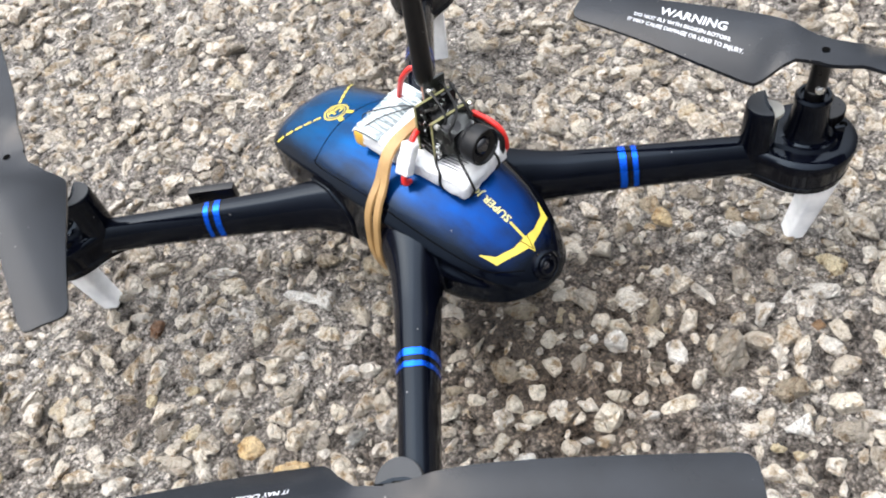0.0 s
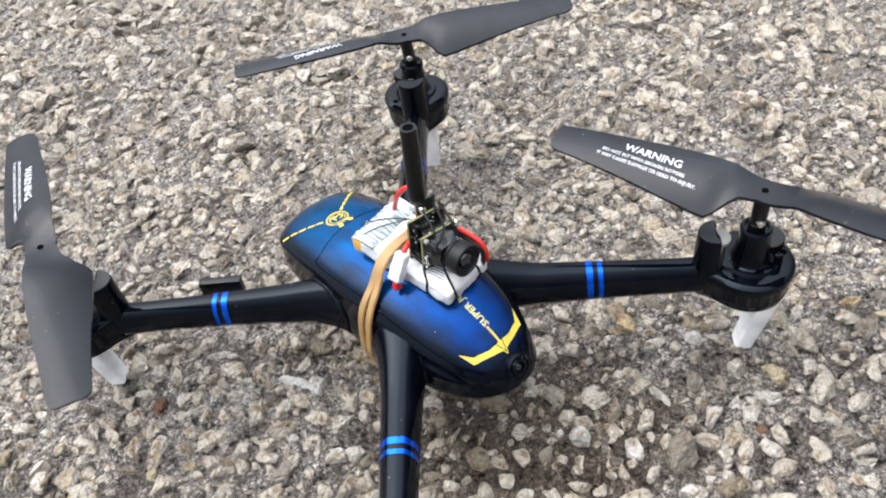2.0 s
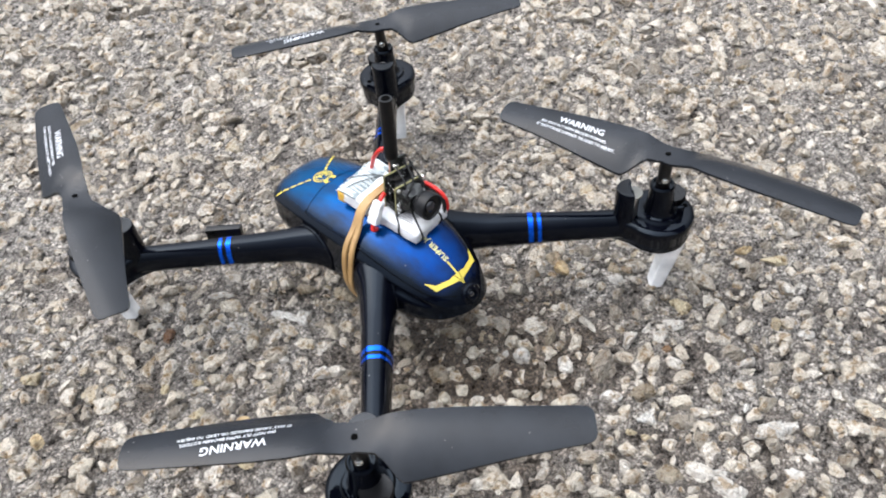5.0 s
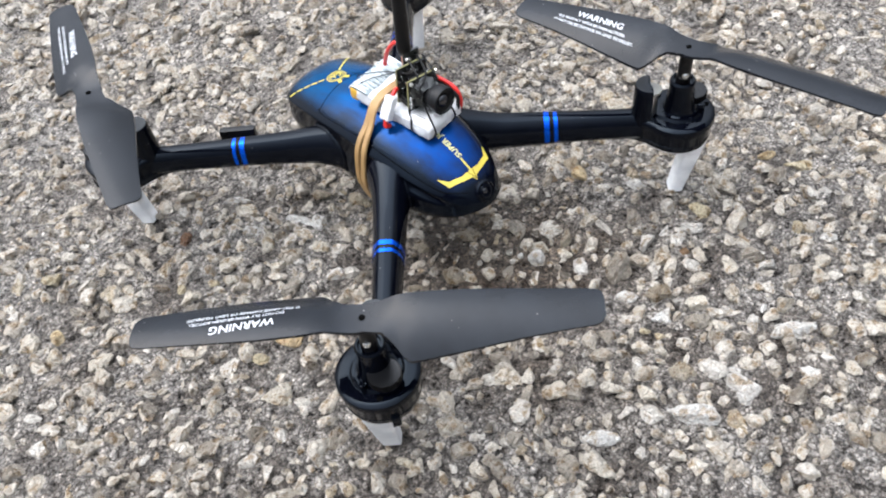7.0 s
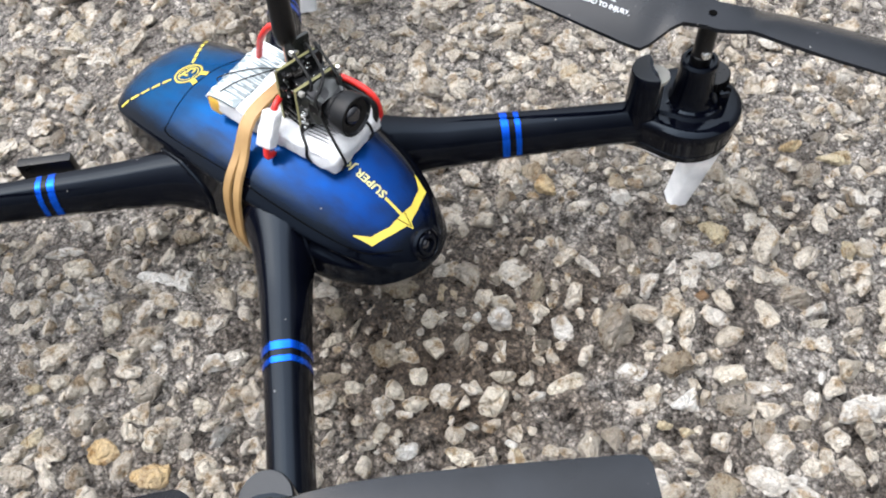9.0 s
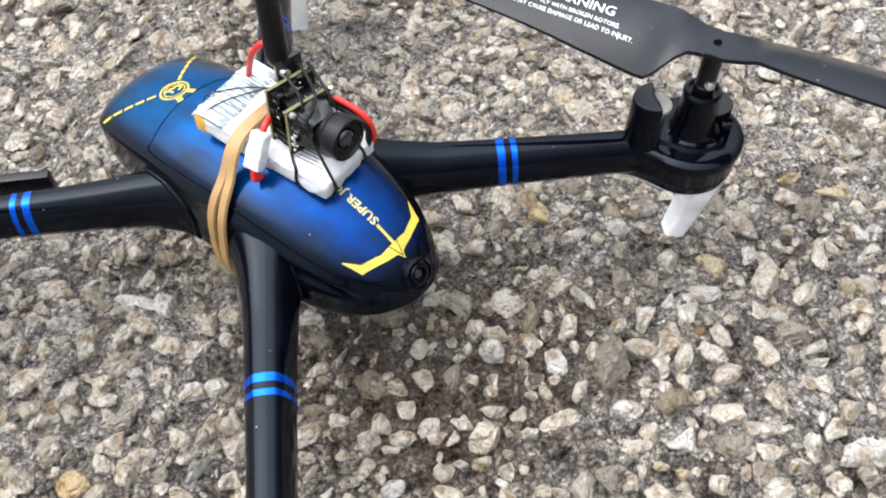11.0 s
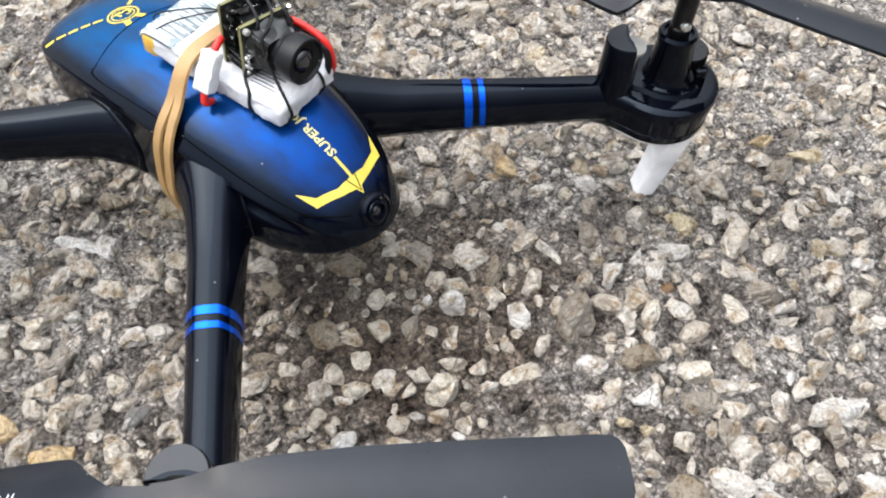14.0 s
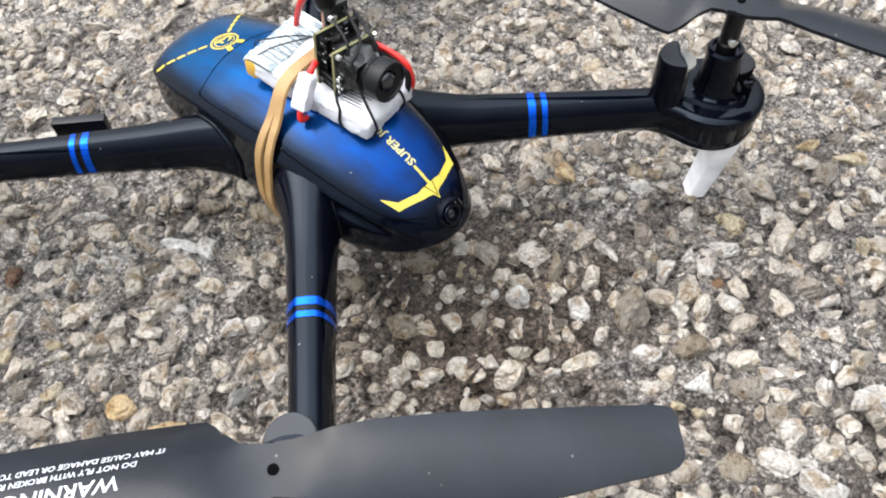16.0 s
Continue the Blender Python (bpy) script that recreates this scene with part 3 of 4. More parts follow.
ARM = np.array([  # distance, half-width, top, bottom
    (0.012, 0.0200, 0.0640, 0.034),
    (0.026, 0.0160, 0.0632, 0.0370),
    (0.034, 0.0124, 0.0620, 0.0395),
    (0.044, 0.0098, 0.0605, 0.0410),
    (0.060, 0.0085, 0.0588, 0.0418),
    (0.085, 0.0076, 0.0575, 0.0422),
    (0.110, 0.0070, 0.0565, 0.0420),
    (0.128, 0.0070, 0.0560, 0.0415),
    (0.142, 0.0075, 0.0560, 0.0410),
])
HUB = 0.1500


def arm_at(r):
    return [float(np.interp(r, ARM[:, 0], ARM[:, i])) for i in (1, 2, 3)]


def arm(ang):
    start = 0.0018 if math.sin(ang) > 0 else (0.0006 if math.cos(ang) > 0 else -0.0002)
    sp = [spline([(float(v), 0, 0) for v in ARM[:, i]], 5) for i in range(4)]
    body = part("arm", loft([arm_ring(sp[0][i].x, sp[1][i].x, sp[2][i].x, sp[3][i].x, ang) for i in range(len(sp[0]))]), BLACK, copter, "gloss black arm with two blue stripes")
    for r, w in ((0.0800 + start, 0.0027), (0.0850 + start, 0.0020)):
        rings = []
        for q in np.linspace(r, r + w, 4):
            h, zt, zb = arm_at(q)
            c, s = math.cos(ang), math.sin(ang)
            full = arm_ring(q, h + 0.00012, zt + 0.00012, zb, ang)
            rings.append(full[-8:] + full[:9])
        bm = bmesh.new()
        rows = [[bm.verts.new(p) for p in g] for g in rings]
        for a, b in zip(rows, rows[1:]):
            for i in range(len(a) - 1):
                bm.faces.new((a[i], a[i + 1], b[i + 1], b[i]))
        part("stripe", bm, STRIPE, body, "metallic blue stripe")
    # rounded weld of arm and shell
    line = []
    sides = [15, 16, 17, 18, 19, 20, 21, 0, 1, 2, 3, 4, 5, 6, 7]
    if math.sin(ang) < 0:
        sides = sides[9:] if math.cos(ang) < 0 else sides[:6]
    for i in sides:
        for r in np.arange(0.070, 0.0125, -0.0004):
            p = arm_ring(r, *arm_at(r), ang)[i]
            if inside_shell(p):
                line.append(p)
                break
    if len(line) > 3:
        part("arm_root_fillet", tube(line, 0.0011, 10, 4), BLACK, body)
    return body


def pod(ang, lean=(0, 0, 0), shift=(0, 0)):
    """Motor housing, gear tower, motor with its cover, white lamp foot; built with +x outwards."""
    place = pose(HUB * math.cos(ang) + shift[0], HUB * math.sin(ang) + shift[1], 0, 0, 0, math.degrees(ang))
    rings = []
    # housing: a drum with a neck towards the arm
    prof = [(0.0390, 0.0160), (0.0398, 0.0170), (0.0430, 0.0176), (0.0432, 0.0174), (0.0500, 0.0182), (0.0530, 0.0188), (0.0545, 0.0184), (0.0554, 0.0172), (0.0558, 0.0160), (0.0556, 0.0118), (0.0568, 0.0108)]
    for z, r in prof:
        ring = []
        for i in range(48):
            a = 2 * math.pi * i / 48
            d = math.pi - abs(a - math.pi)
            pull = max(0.0, 1 - (math.pi - d) / 0.75) ** 2
            ring.append((r * math.cos(a) - 0.012 * pull, r * math.sin(a) * (1 - 0.25 * pull), z - 0.001 * pull))
        rings.append(ring)
    house = part("motor_housing", moved(loft(rings), place), BLACK, copter, "round gloss black motor housing")
    part("clip_tab", moved(block(0.0022, 0.0040, 0.0064, 0.0005), place @ pose(0, 0, 0, 0, 0, 22) @ pose(0.0176, 0, 0.0408)), BLACK, house)
    # screw holes in the rim
    for a in (8, 128):
        c, s = 0.0144 * math.cos(radians(a)), 0.0144 * math.sin(radians(a))
        part("screw_hole", moved(lathe([(0.0, 0.0), (0.0013, 0.0), (0.0015, -0.0003)], 14, (c, s, 0.0562)), place), HOLE, house)
    # gear under the tower
    teeth = []
    for i in range(44 * 2):
        a = math.pi * i / 44
        teeth.append((0.0074 if i % 2 else 0.0067, a))
    gear = loft([[(0.0070 + r * math.cos(a), 0.0046 + r * math.sin(a), z) for r, a in teeth] for z in (0.0600, 0.0640)])
    part("gear", moved(gear, place), SATIN, house, "black toothed gear")
    part("gear_tower", moved(lathe([(0.0, 0.055), (0.0106, 0.0556), (0.0102, 0.0564), (0.0084, 0.0572), (0.0075, 0.0590), (0.0071, 0.0640), (0.0062, 0.0712), (0.0062, 0.0722), (0.0066, 0.0726), (0.0066, 0.0744), (0.0058, 0.0754), (0.0050, 0.0753), (0.0046, 0.0740), (0.0, 0.0738)], 32), place), BLACK, house, "tapered black gear tower")
    for sgn in (-1, 1):
        part("rib", moved(block(0.0036, 0.0016, 0.0070, 0.0004, (0.0098, sgn * 0.0050, 0.0585)), place), BLACK, house)
    # motor can and its half-round cover, on the arm's side
    can = part("motor", moved(lathe([(0.0, 0.050), (0.0050, 0.050), (0.0050, 0.0695), (0.0046, 0.0702), (0.0018, 0.0702), (0.0016, 0.0708), (0.0, 0.0708)], 24, (-0.0165, 0, 0)), place), STEEL, house, "small grey metal motor")
    rings = []
    for z, r, top in ((0.050, 0.0080, 0), (0.0600, 0.0078, 0), (0.0690, 0.0075, 0), (0.0722, 0.0074, 0.6), (0.0730, 0.0073, 1), (0.0734, 0.0071, 1), (0.0736, 0.0068, 1), (0.07365, 0.0064, 1), (0.0737, 0.0024, 1)):
        ring = []
        for i in range(21):
            a = math.pi / 2 + math.pi * i / 20
            ring.append((r * math.cos(a) * 1.12 + 0.001, r * math.sin(a)))
        ring += [(0.0005, r * 0.8 * (-1 + 2 * (i + 1) / 10)) for i in range(9)]
        rings.append([(x - 0.0165, y, z + top * 0.0003 * (x + 0.0085) / 0.0095) for x, y in ring])
    cover = part("motor_cover", moved(loft(rings), place), BLACK, house, "rounded black motor cover with flat top", 50.0)
    lid = [[((p[0] + 0.0165) * f - 0.0165, p[1] * f, z) for p in rings[4]] for f, z in ((0.96, 0.0730), (0.96, 0.0738), (0.94, 0.07395))]
    part("top_plate", moved(loft(lid), place), TOP, cover, "matt dark grey top")
    part("end_cap", moved(lathe([(0.0050, 0.0692), (0.0052, 0.0697), (0.0050, 0.0705), (0.0020, 0.0709), (0.0, 0.0709)], 20, (-0.0150, 0, 0)), place), CREAM, can, "cream plastic motor end cap")
    # prop shaft with grub screw
    part("shaft_collar", moved(lathe([(0.0036, 0.0735), (0.0036, 0.0775), (0.0032, 0.0780), (0.0, 0.0780)], 20), place), SATIN, house)
    foot_at = place @ Vector((0, 0, 0.0750))
    head_at = place @ Vector((0, 0, 0.0920)) + Vector(lean) - Vector((*shift, 0))
    shaft = part("prop_shaft", tube([foot_at, foot_at.lerp(head_at, 0.5), head_at], 0.0034, 18, 2), SATIN, house)
    side = pose(0, 0, 0.0796, 0, 90, math.degrees(-math.pi * 0.75 - ang) )
    part("grub_screw", moved(lathe([(0.0, 0.0030), (0.0017, 0.0030), (0.0017, 0.0041), (0.0012, 0.0045), (0.0007, 0.0045), (0.0006, 0.0041), (0.0, 0.0041)], 14), place @ side), SOLDER, shaft, "small steel screw")
    # white lamp plate and foot
    ring = []
    for z, r in ((0.0381, 0.0156), (0.0391, 0.0160)):
        ring.append([(r * math.cos(2 * math.pi * i / 40) - (0.004 * max(0.0, -math.cos(2 * math.pi * i / 40)) ** 6), r * math.sin(2 * math.pi * i / 40), z) for i in range(40)])
    part("lamp_plate", moved(loft(ring), place), WHITE, house, "white translucent lamp plate")
    rings = []
    for f in np.linspace(0, 1, 7):
        z = 0.0385 - 0.0385 * f
        rad, tan = 0.0050 * (1 - f) + 0.0038 * f, 0.0062 * (1 - f) + 0.0046 * f
        cx, cy = 0.0100 * (1 - f) + 0.0028 * f, -0.0030 * (1 - f) - 0.0020 * f
        ring = []
        for i in range(20):
            a = 2 * math.pi * i / 20
            ca, sa = math.cos(a), math.sin(a)
            ring.append((cx + rad * math.copysign(abs(ca) ** 0.28, ca), cy + tan * math.copysign(abs(sa) ** 0.28, sa), z))
        rings.append(ring)
    part("foot", moved(loft(rings), place), WHITE, house, "white tapered landing foot")


LEAD = ((0, -0.0068), (0.008, -0.0072), (0.014, -0.0082), (0.024, -0.0092), (0.040, -0.0094), (0.060, -0.0087), (0.080, -0.0078), (0.088, -0.0075), (0.0913, -0.0068), (0.0924, -0.0058), (0.0930, -0.0040))
TRAIL = ((0, 0.0064), (0.008, 0.0073), (0.0120, 0.0110), (0.0165, 0.0166), (0.0185, 0.0178), (0.022, 0.0177), (0.040, 0.0154), (0.060, 0.0124), (0.080, 0.0097), (0.088, 0.0088), (0.0910, 0.0080), (0.0922, 0.0068), (0.0930, 0.0050))
PITCH = ((0, 0.0), (0.005, 1.0), (0.009, 9.0), (0.0140, 21.5), (0.020, 19.5), (0.045, 15.5), (0.070, 12.0), (0.0925, 9.5))


def tab(table, u):
    return float(np.interp(u, [a for a, _ in table], [b for _, b in table]))


def blade_point(u, v, hand, lift=0.0, droop=0.0):
    """A point of the blade's upper face: u outwards, v towards the trailing edge."""
    p = radians(tab(PITCH, abs(u)))
    camber = 0.0030 * (1 - ((v - 0.0030) / 0.0130) ** 2) * min(1, max(0, abs(u) - 0.004) / 0.018)
    z = -v * math.sin(p) + camber + lift - 0.0025 * (abs(u) / 0.09) ** 2 - droop * (abs(u) / 0.0928) ** 1.4
    return Vector((u, hand * v * math.cos(p), z))


def blade(hand, droop=0.0):
    us = [0, 0.004, 0.008, 0.011, 0.0135, 0.016, 0.0185, 0.0205, 0.024, 0.030, 0.040, 0.050, 0.060, 0.070, 0.080, 0.085, 0.088, 0.0902, 0.0913, 0.0923, 0.0930]
    top, low = [], []
    for u in us:
        a, b = tab(LEAD, u), tab(TRAIL, u)
        thick = 0.0016 - 0.0008 * u / 0.0925
        vs = [a + (b - a) * f for f in np.linspace(0, 1, 13)]
        top.append([blade_point(u, v, hand, 0.0, droop) for v in vs])
        low.append([blade_point(u, v, hand, -thick, droop) for v in vs])
    return loft([t + l[::-1] for t, l in zip(top, low)])


def propeller(ang, turn, hand, lean=(0, 0, 0), droop=(0, 0)):
    x, y = HUB * math.cos(ang) + lean[0], HUB * math.sin(ang) + lean[1]
    z = 0.0930 + lean[2]
    place = pose(x, y, z, 0, 0, turn)
    hub = part("propeller", moved(lathe([(0.0, -0.0030), (0.0040, -0.0030), (0.0056, -0.0014), (0.0052, -0.0007), (0.0046, -0.0003), (0.0030, -0.0002), (0.0, -0.0002)], 28), place), BLADE, copter, "matt dark grey two-blade propeller")
    part("hub_hole", moved(lathe([(0.0, 0.0), (0.0014, 0.0)], 16, (0, 0, 0.00025)), place), HOLE, hub)
    part("blade", moved(blade(hand, droop[0]), place), BLADE, hub)
    part("blade", moved(blade(hand, droop[1]), place @ pose(0, 0, 0, 0, 0, 180)), BLADE, hub)
    # warning print on the first blade
    slope = radians(5.5)
    for words, size, um, vm in (("WARNING", 0.0054, 0.0470, 0.0000), ("DO NOT FLY WITH BROKEN ROTORS.", 0.0022, 0.0500, 0.0042), ("IT MAY CAUSE DAMAGE OR LEAD TO INJURY.", 0.0022, 0.0480, 0.0072)):
        bm = finer(lettering(words, size, 1.0, size * 0.015), 0.004)
        for v in bm.verts:
            tx, ty = v.co.x, v.co.y
            u = um - hand * tx
            w = vm - ty + (um - u) * math.tan(slope) - (0.0018 if hand < 0 else 0.0)
            v.co = blade_point(u, w, hand, 0.00015, droop[0])
        part("warning_print", moved(bm, place), PRINT, hub, "white printed warning", 0)


# nose points to -y; hubs by compass: near, right, left, far
for ang, turn, hand, lean, shift, droop in (
        (-135, 135, -1, (-0.0006, 0.0010, 0.0005), (-0.0006, 0.0014), (0.0012, 0)), (-45, 103, 1, (0.0012, 0, 0.0010), (0, 0), (0, 0.0048)),
        (135, 71, 1, (-0.0010, 0.0055, 0.0025), (-0.0030, 0.0044), (0, 0)), (45, 146, -1, (-0.0015, 0, 0), (0, 0), (0, 0))):
    a = radians(ang)
    arm(a)
    pod(a, lean, shift)
    propeller(a, turn, hand, lean, droop)

# small box clipped to the side of one arm
part("arm_box", moved(block(0.0200, 0.0040, 0.0090, 0.0005), pose(-0.0535, 0.0735, 0.0500, 0, 0, 135)), SATIN, copter, "small flat black box")

# ---- battery pack ----
battery = thing("battery_pack", "flat battery wrapped in creased white film, tied on the drone", "battery")
BAT = pose(0.0041, -0.0085, 0.0796, 6.0, 0, 6.0)
bm = block(0.0262, 0.0520, 0.0082, 0.0022, (0, -0.0012, 0), 3)
finer(bm, 0.002)
for v in bm.verts:
    v.co += Vector(noise.noise_vector(v.co * 160)) * 0.0007 + Vector(noise.noise_vector(v.co * 420)) * 0.0005
part("cell", moved(bm, BAT), FOIL, battery, smooth=60)
part("film_tape", moved(block(0.0268, 0.0052, 0.0070, 0.0012, (0, 0.0232, -0.0002)), BAT), GOLD, battery, "yellow film tape end")
part("under_film", moved(block(0.0286, 0.0120, 0.0012, 0.0004, (0.0014, 0.0196, 0.0040)), BAT), UNDER, battery, "grey film under the strips")
rnd = random.Random(9)
for i in range(27):
    x = -0.0127 + i * 0.00109
    top = 0.0262 + rnd.uniform(-0.0008, 0.0016)
    low = rnd.uniform(0.0085, 0.0165)
    part("ribbed_strip", moved(tube([(x, top, 0.0022), (x + rnd.uniform(-0.0002, 0.0002), top - 0.0022, 0.0046), (x + rnd.uniform(-0.0003, 0.0003), (top + low) / 2, 0.0049), (x + 0.0002, low, 0.0038)],
                                    [0.00030, 0.00042, 0.00040, 0.00018], 6, 4, 0.9), BAT), FILM, battery)

PLEAT = plastic("grey_film_fold", (0.10, 0.10, 0.105), 0.4, 0.1)
for i in range(9):
    x = -0.0085 + i * 0.00125
    part("film_fold", moved(tube([(x, -0.0125 + rnd.uniform(-0.0006, 0.0006), 0.0043), (x + 0.0003, -0.0180, 0.0045), (x + 0.0004, -0.0232 + rnd.uniform(-0.0012, 0.0008), 0.0042)], 0.00022, 6, 4, 0.9), BAT), PLEAT, battery)

# ---- small video camera ----
cam_thing = thing("video_camera", "bare miniature video camera with black boards and lens", "camera")
CAM = pose(0.0060, -0.0165, 0.0832, 3.0, 4.0, -6.0)
rear = part("rear_board", moved(block(0.0180, 0.0011, 0.0205, 0.0001, (0, 0.0038, 0.0090)), CAM), BOARD, cam_thing, "black circuit board")
part("board_edge", moved(block(0.0150, 0.0010, 0.0002, 0, (-0.001, 0.0038, 0.01932)), CAM), EDGE, rear, "bare fibre board edge")
part("board_edge", moved(block(0.0003, 0.0010, 0.0202, 0, (-0.00905, 0.0038, 0.0090)), CAM), EDGE, rear, "bare fibre board edge")
fro = part("front_board", moved(block(0.0180, 0.0011, 0.0180, 0.0001, (0, -0.0050, 0.0080)), CAM), BOARD, cam_thing, "black circuit board with olive edges")
for x in (-0.00902, 0.00902):
    part("board_edge", moved(block(0.0002, 0.0011, 0.0178, 0, (x, -0.0050, 0.0080)), CAM), EDGE, fro, "olive fibre board edge")
part("board_edge", moved(block(0.0180, 0.0011, 0.0002, 0, (0, -0.0050, 0.01702)), CAM), EDGE, fro, "olive fibre board edge")
rnd = random.Random(5)
for i in range(130):
    w, h, d = rnd.uniform(0.0005, 0.0020), rnd.uniform(0.0005, 0.0015), rnd.uniform(0.0008, 0.0036)
    face, top = rnd.choice(((0.0028, 0.0185), (0.0028, 0.0185), (0.0024, 0.0185), (-0.0036, 0.0155), (-0.0058, 0.0155)))
    part("component", moved(block(w, d, h, 0.0001, (rnd.uniform(-0.0080, 0.0080), face, rnd.uniform(0.001, top)), 1), CAM), rnd.choice((SATIN, SOLDER, BOARD, CHIP, SATIN, CHIP)), rear if face > 0 else fro)
for i in range(34):
    face, top = rnd.choice(((0.0030, 0.0190), (0.0010, 0.0190), (-0.0015, 0.0165), (-0.0030, 0.0165)))
    part("solder_speck", moved(block(*(rnd.uniform(0.0003, 0.0008) for _ in range(3)), 0.0001, (rnd.uniform(-0.0085, 0.0085), face, rnd.uniform(0.010, top)), 1), CAM), SOLDER, rear if face > 0 else fro)
for x, z in ((-0.0080, 0.0012), (-0.0068, 0.0022), (-0.0080, 0.0036), (-0.0079, 0.0062), (-0.0070, 0.0105), (0.0080, 0.0012), (0.0080, 0.0040)):
    part("solder_pad", moved(lathe([(0.0, 0.0009), (0.0006, 0.0007), (0.0010, 0.0)], 10), CAM @ pose(x, -0.0056, z, 90)), SOLDER, fro)
for i in range(5):
    part("pin", moved(block(0.0006, 0.0090, 0.0006, 0.0001, (-0.0080 + 0.0011 * (i % 2), 0.0, 0.0005 + i * 0.0011), 1), CAM), SATIN, cam_thing)
part("plug_socket", moved(block(0.0140, 0.0080, 0.0045, 0.0003, (0, 0.0, 0.0018)), CAM), SATIN, cam_thing)
part("shield_can", moved(block(0.0120, 0.0060, 0.0070, 0.0004, (0.001, 0.0008, 0.0110)), CAM), SATIN, cam_thing)
part("shield_can", moved(block(0.0060, 0.0012, 0.0060, 0.0002, (0.0045, 0.0022, 0.0165)), CAM), SATIN, cam_thing)
for x, z in ((-0.0068, 0.0150), (0.0078, 0.0168), (0.0080, 0.0145)):
    part("mount_screw", moved(lathe([(0.0, 0.0011), (0.0008, 0.0011), (0.0010, 0.0005), (0.0010, 0.0)], 10), CAM @ pose(x, -0.0056, z, 90)), SOLDER, fro)
# upright daughter board behind, with a mounting hole, and brass corner posts
riser = part("riser_board", moved(block(0.0092, 0.0011, 0.0090, 0.0001, (0.0030, 0.0078, 0.0185)), CAM), BOARD, cam_thing, "small upright circuit board")
part("board_hole", moved(lathe([(0.0, 0.0), (0.0008, 0.0), (0.0011, 0.0002)], 14), CAM @ pose(0.0052, 0.0070, 0.0205, 90)), SOLDER, riser)
part("coil", moved(lathe([(0.0, 0.0), (0.0014, 0.0), (0.0015, 0.0004), (0.0015, 0.0020), (0.0010, 0.0024), (0.0, 0.0024)], 14), CAM @ pose(0.0000, 0.0070, 0.0200, 90)), SOLDER, riser)
for x, z in ((-0.0076, 0.0156), (0.0078, 0.0156)):
    part("corner_post", moved(lathe([(0.0, 0.0022), (0.0007, 0.0022), (0.0010, 0.0018), (0.0010, 0.0), (0.0, 0.0)], 12), CAM @ pose(x, -0.0050, z, 90)), CREAM, fro)
# creased black tape over the lens mount
rings = []
for f in np.linspace(0, 1, 9):
    ring = []
    for i in range(28):
        a = 2 * math.pi * i / 28
        r = 0.0074 - 0.0022 * f + 0.0005 * math.sin(5 * a + 4 * f) + 0.0004 * math.sin(9 * a - 7 * f)
        ring.append((r * math.copysign(abs(math.cos(a)) ** 0.6, math.cos(a)), -0.0058 - 0.0062 * f, 0.0085 + r * math.copysign(abs(math.sin(a)) ** 0.6, math.sin(a))))
    rings.append(ring)
part("mount_tape", moved(loft(rings), CAM), BOARD, cam_thing, "creased black tape round the lens mount")
part("lens_mount", moved(loft([[(x * w, y, 0.0085 + z * w) for x, z in ((-1, -1), (-0.8, -1.1), (0.8, -1.1), (1, -1), (1.1, -0.8), (1.1, 0.8), (1, 1), (0.8, 1.1), (-0.8, 1.1), (-1, 1), (-1.1, 0.8), (-1.1, -0.8))] for y, w in ((-0.0054, 0.0060), (-0.0080, 0.0058), (-0.0092, 0.0052), (-0.0120, 0.0046))]), CAM), SATIN, cam_thing, "square black lens mount")
BARREL = CAM @ pose(0.0000, -0.0086, 0.0086, 85, 0, 8) @ Matrix.Scale(1.04, 4)
barrel = part("lens_barrel", moved(lathe([(0.0, -0.001), (0.0046, -0.001), (0.0046, 0.0030), (0.0048, 0.0048), (0.0058, 0.0056), (0.0065, 0.0062), (0.0067, 0.0070), (0.0068, 0.0112), (0.0066, 0.0118), (0.0060, 0.0119), (0.0056, 0.0111), (0.0038, 0.0106), (0.0037, 0.0101), (0.0034, 0.0100), (0.0, 0.0098)], 40), BARREL), LENS_BLACK, cam_thing, "black ribbed lens barrel")
part("lens_glass", moved(lathe([(0.0034, 0.0), (0.0030, 0.0010), (0.0022, 0.0017), (0.0012, 0.0021), (0.0, 0.0022)], 24), BARREL @ pose(0, 0, 0.0099)), GLASS, barrel, "dark curved lens glass")
aerial = part("aerial", tube([(0.0120, -0.0030, 0.0900), (0.0117, -0.0035, 0.0960), (0.0108, -0.0055, 0.1020), (0.0097, -0.0075, 0.1075)], 0.0014, 10, 4), COPPER, cam_thing, "brown coax stub")
sleeve = part("aerial_sleeve", tube([(0.0099, -0.0072, 0.1055), (0.0097, -0.0075, 0.1070), (0.0102, -0.0076, 0.1150), (0.0112, -0.0076, 0.1300), (0.0117, -0.0076, 0.1405)], [0.0030, 0.0036, 0.0036, 0.0035, 0.0033], 18, 4), SATIN, cam_thing, "black aerial sleeve")

part("sleeve_mouth", lathe([(0.0, 0.0), (0.0022, 0.0)], 16, (0.0117, -0.0076, 0.14065)), HOLE, sleeve)

# tie cords, plug and leads
cords = thing("tie_cord", "thin black cord tying camera and battery down", "cord")
def in_cam(*pts):
    return [CAM @ Vector(p) for p in pts]
def on_bat(*pts):
    return [BAT @ Vector(p) for p in pts]
part("cord", tube(on_bat((-0.0120, -0.0165, -0.0046), (-0.0136, -0.0160, 0.0), (-0.0126, -0.0155, 0.0042)) + in_cam((-0.0092, -0.0058, 0.0006), (-0.0060, -0.0064, 0.0110), (-0.0030, -0.0054, 0.0176), (-0.0010, 0.0040, 0.0208), (0.0020, 0.0075, 0.0180)), 0.00050, 7, 6), WIRE, cords)
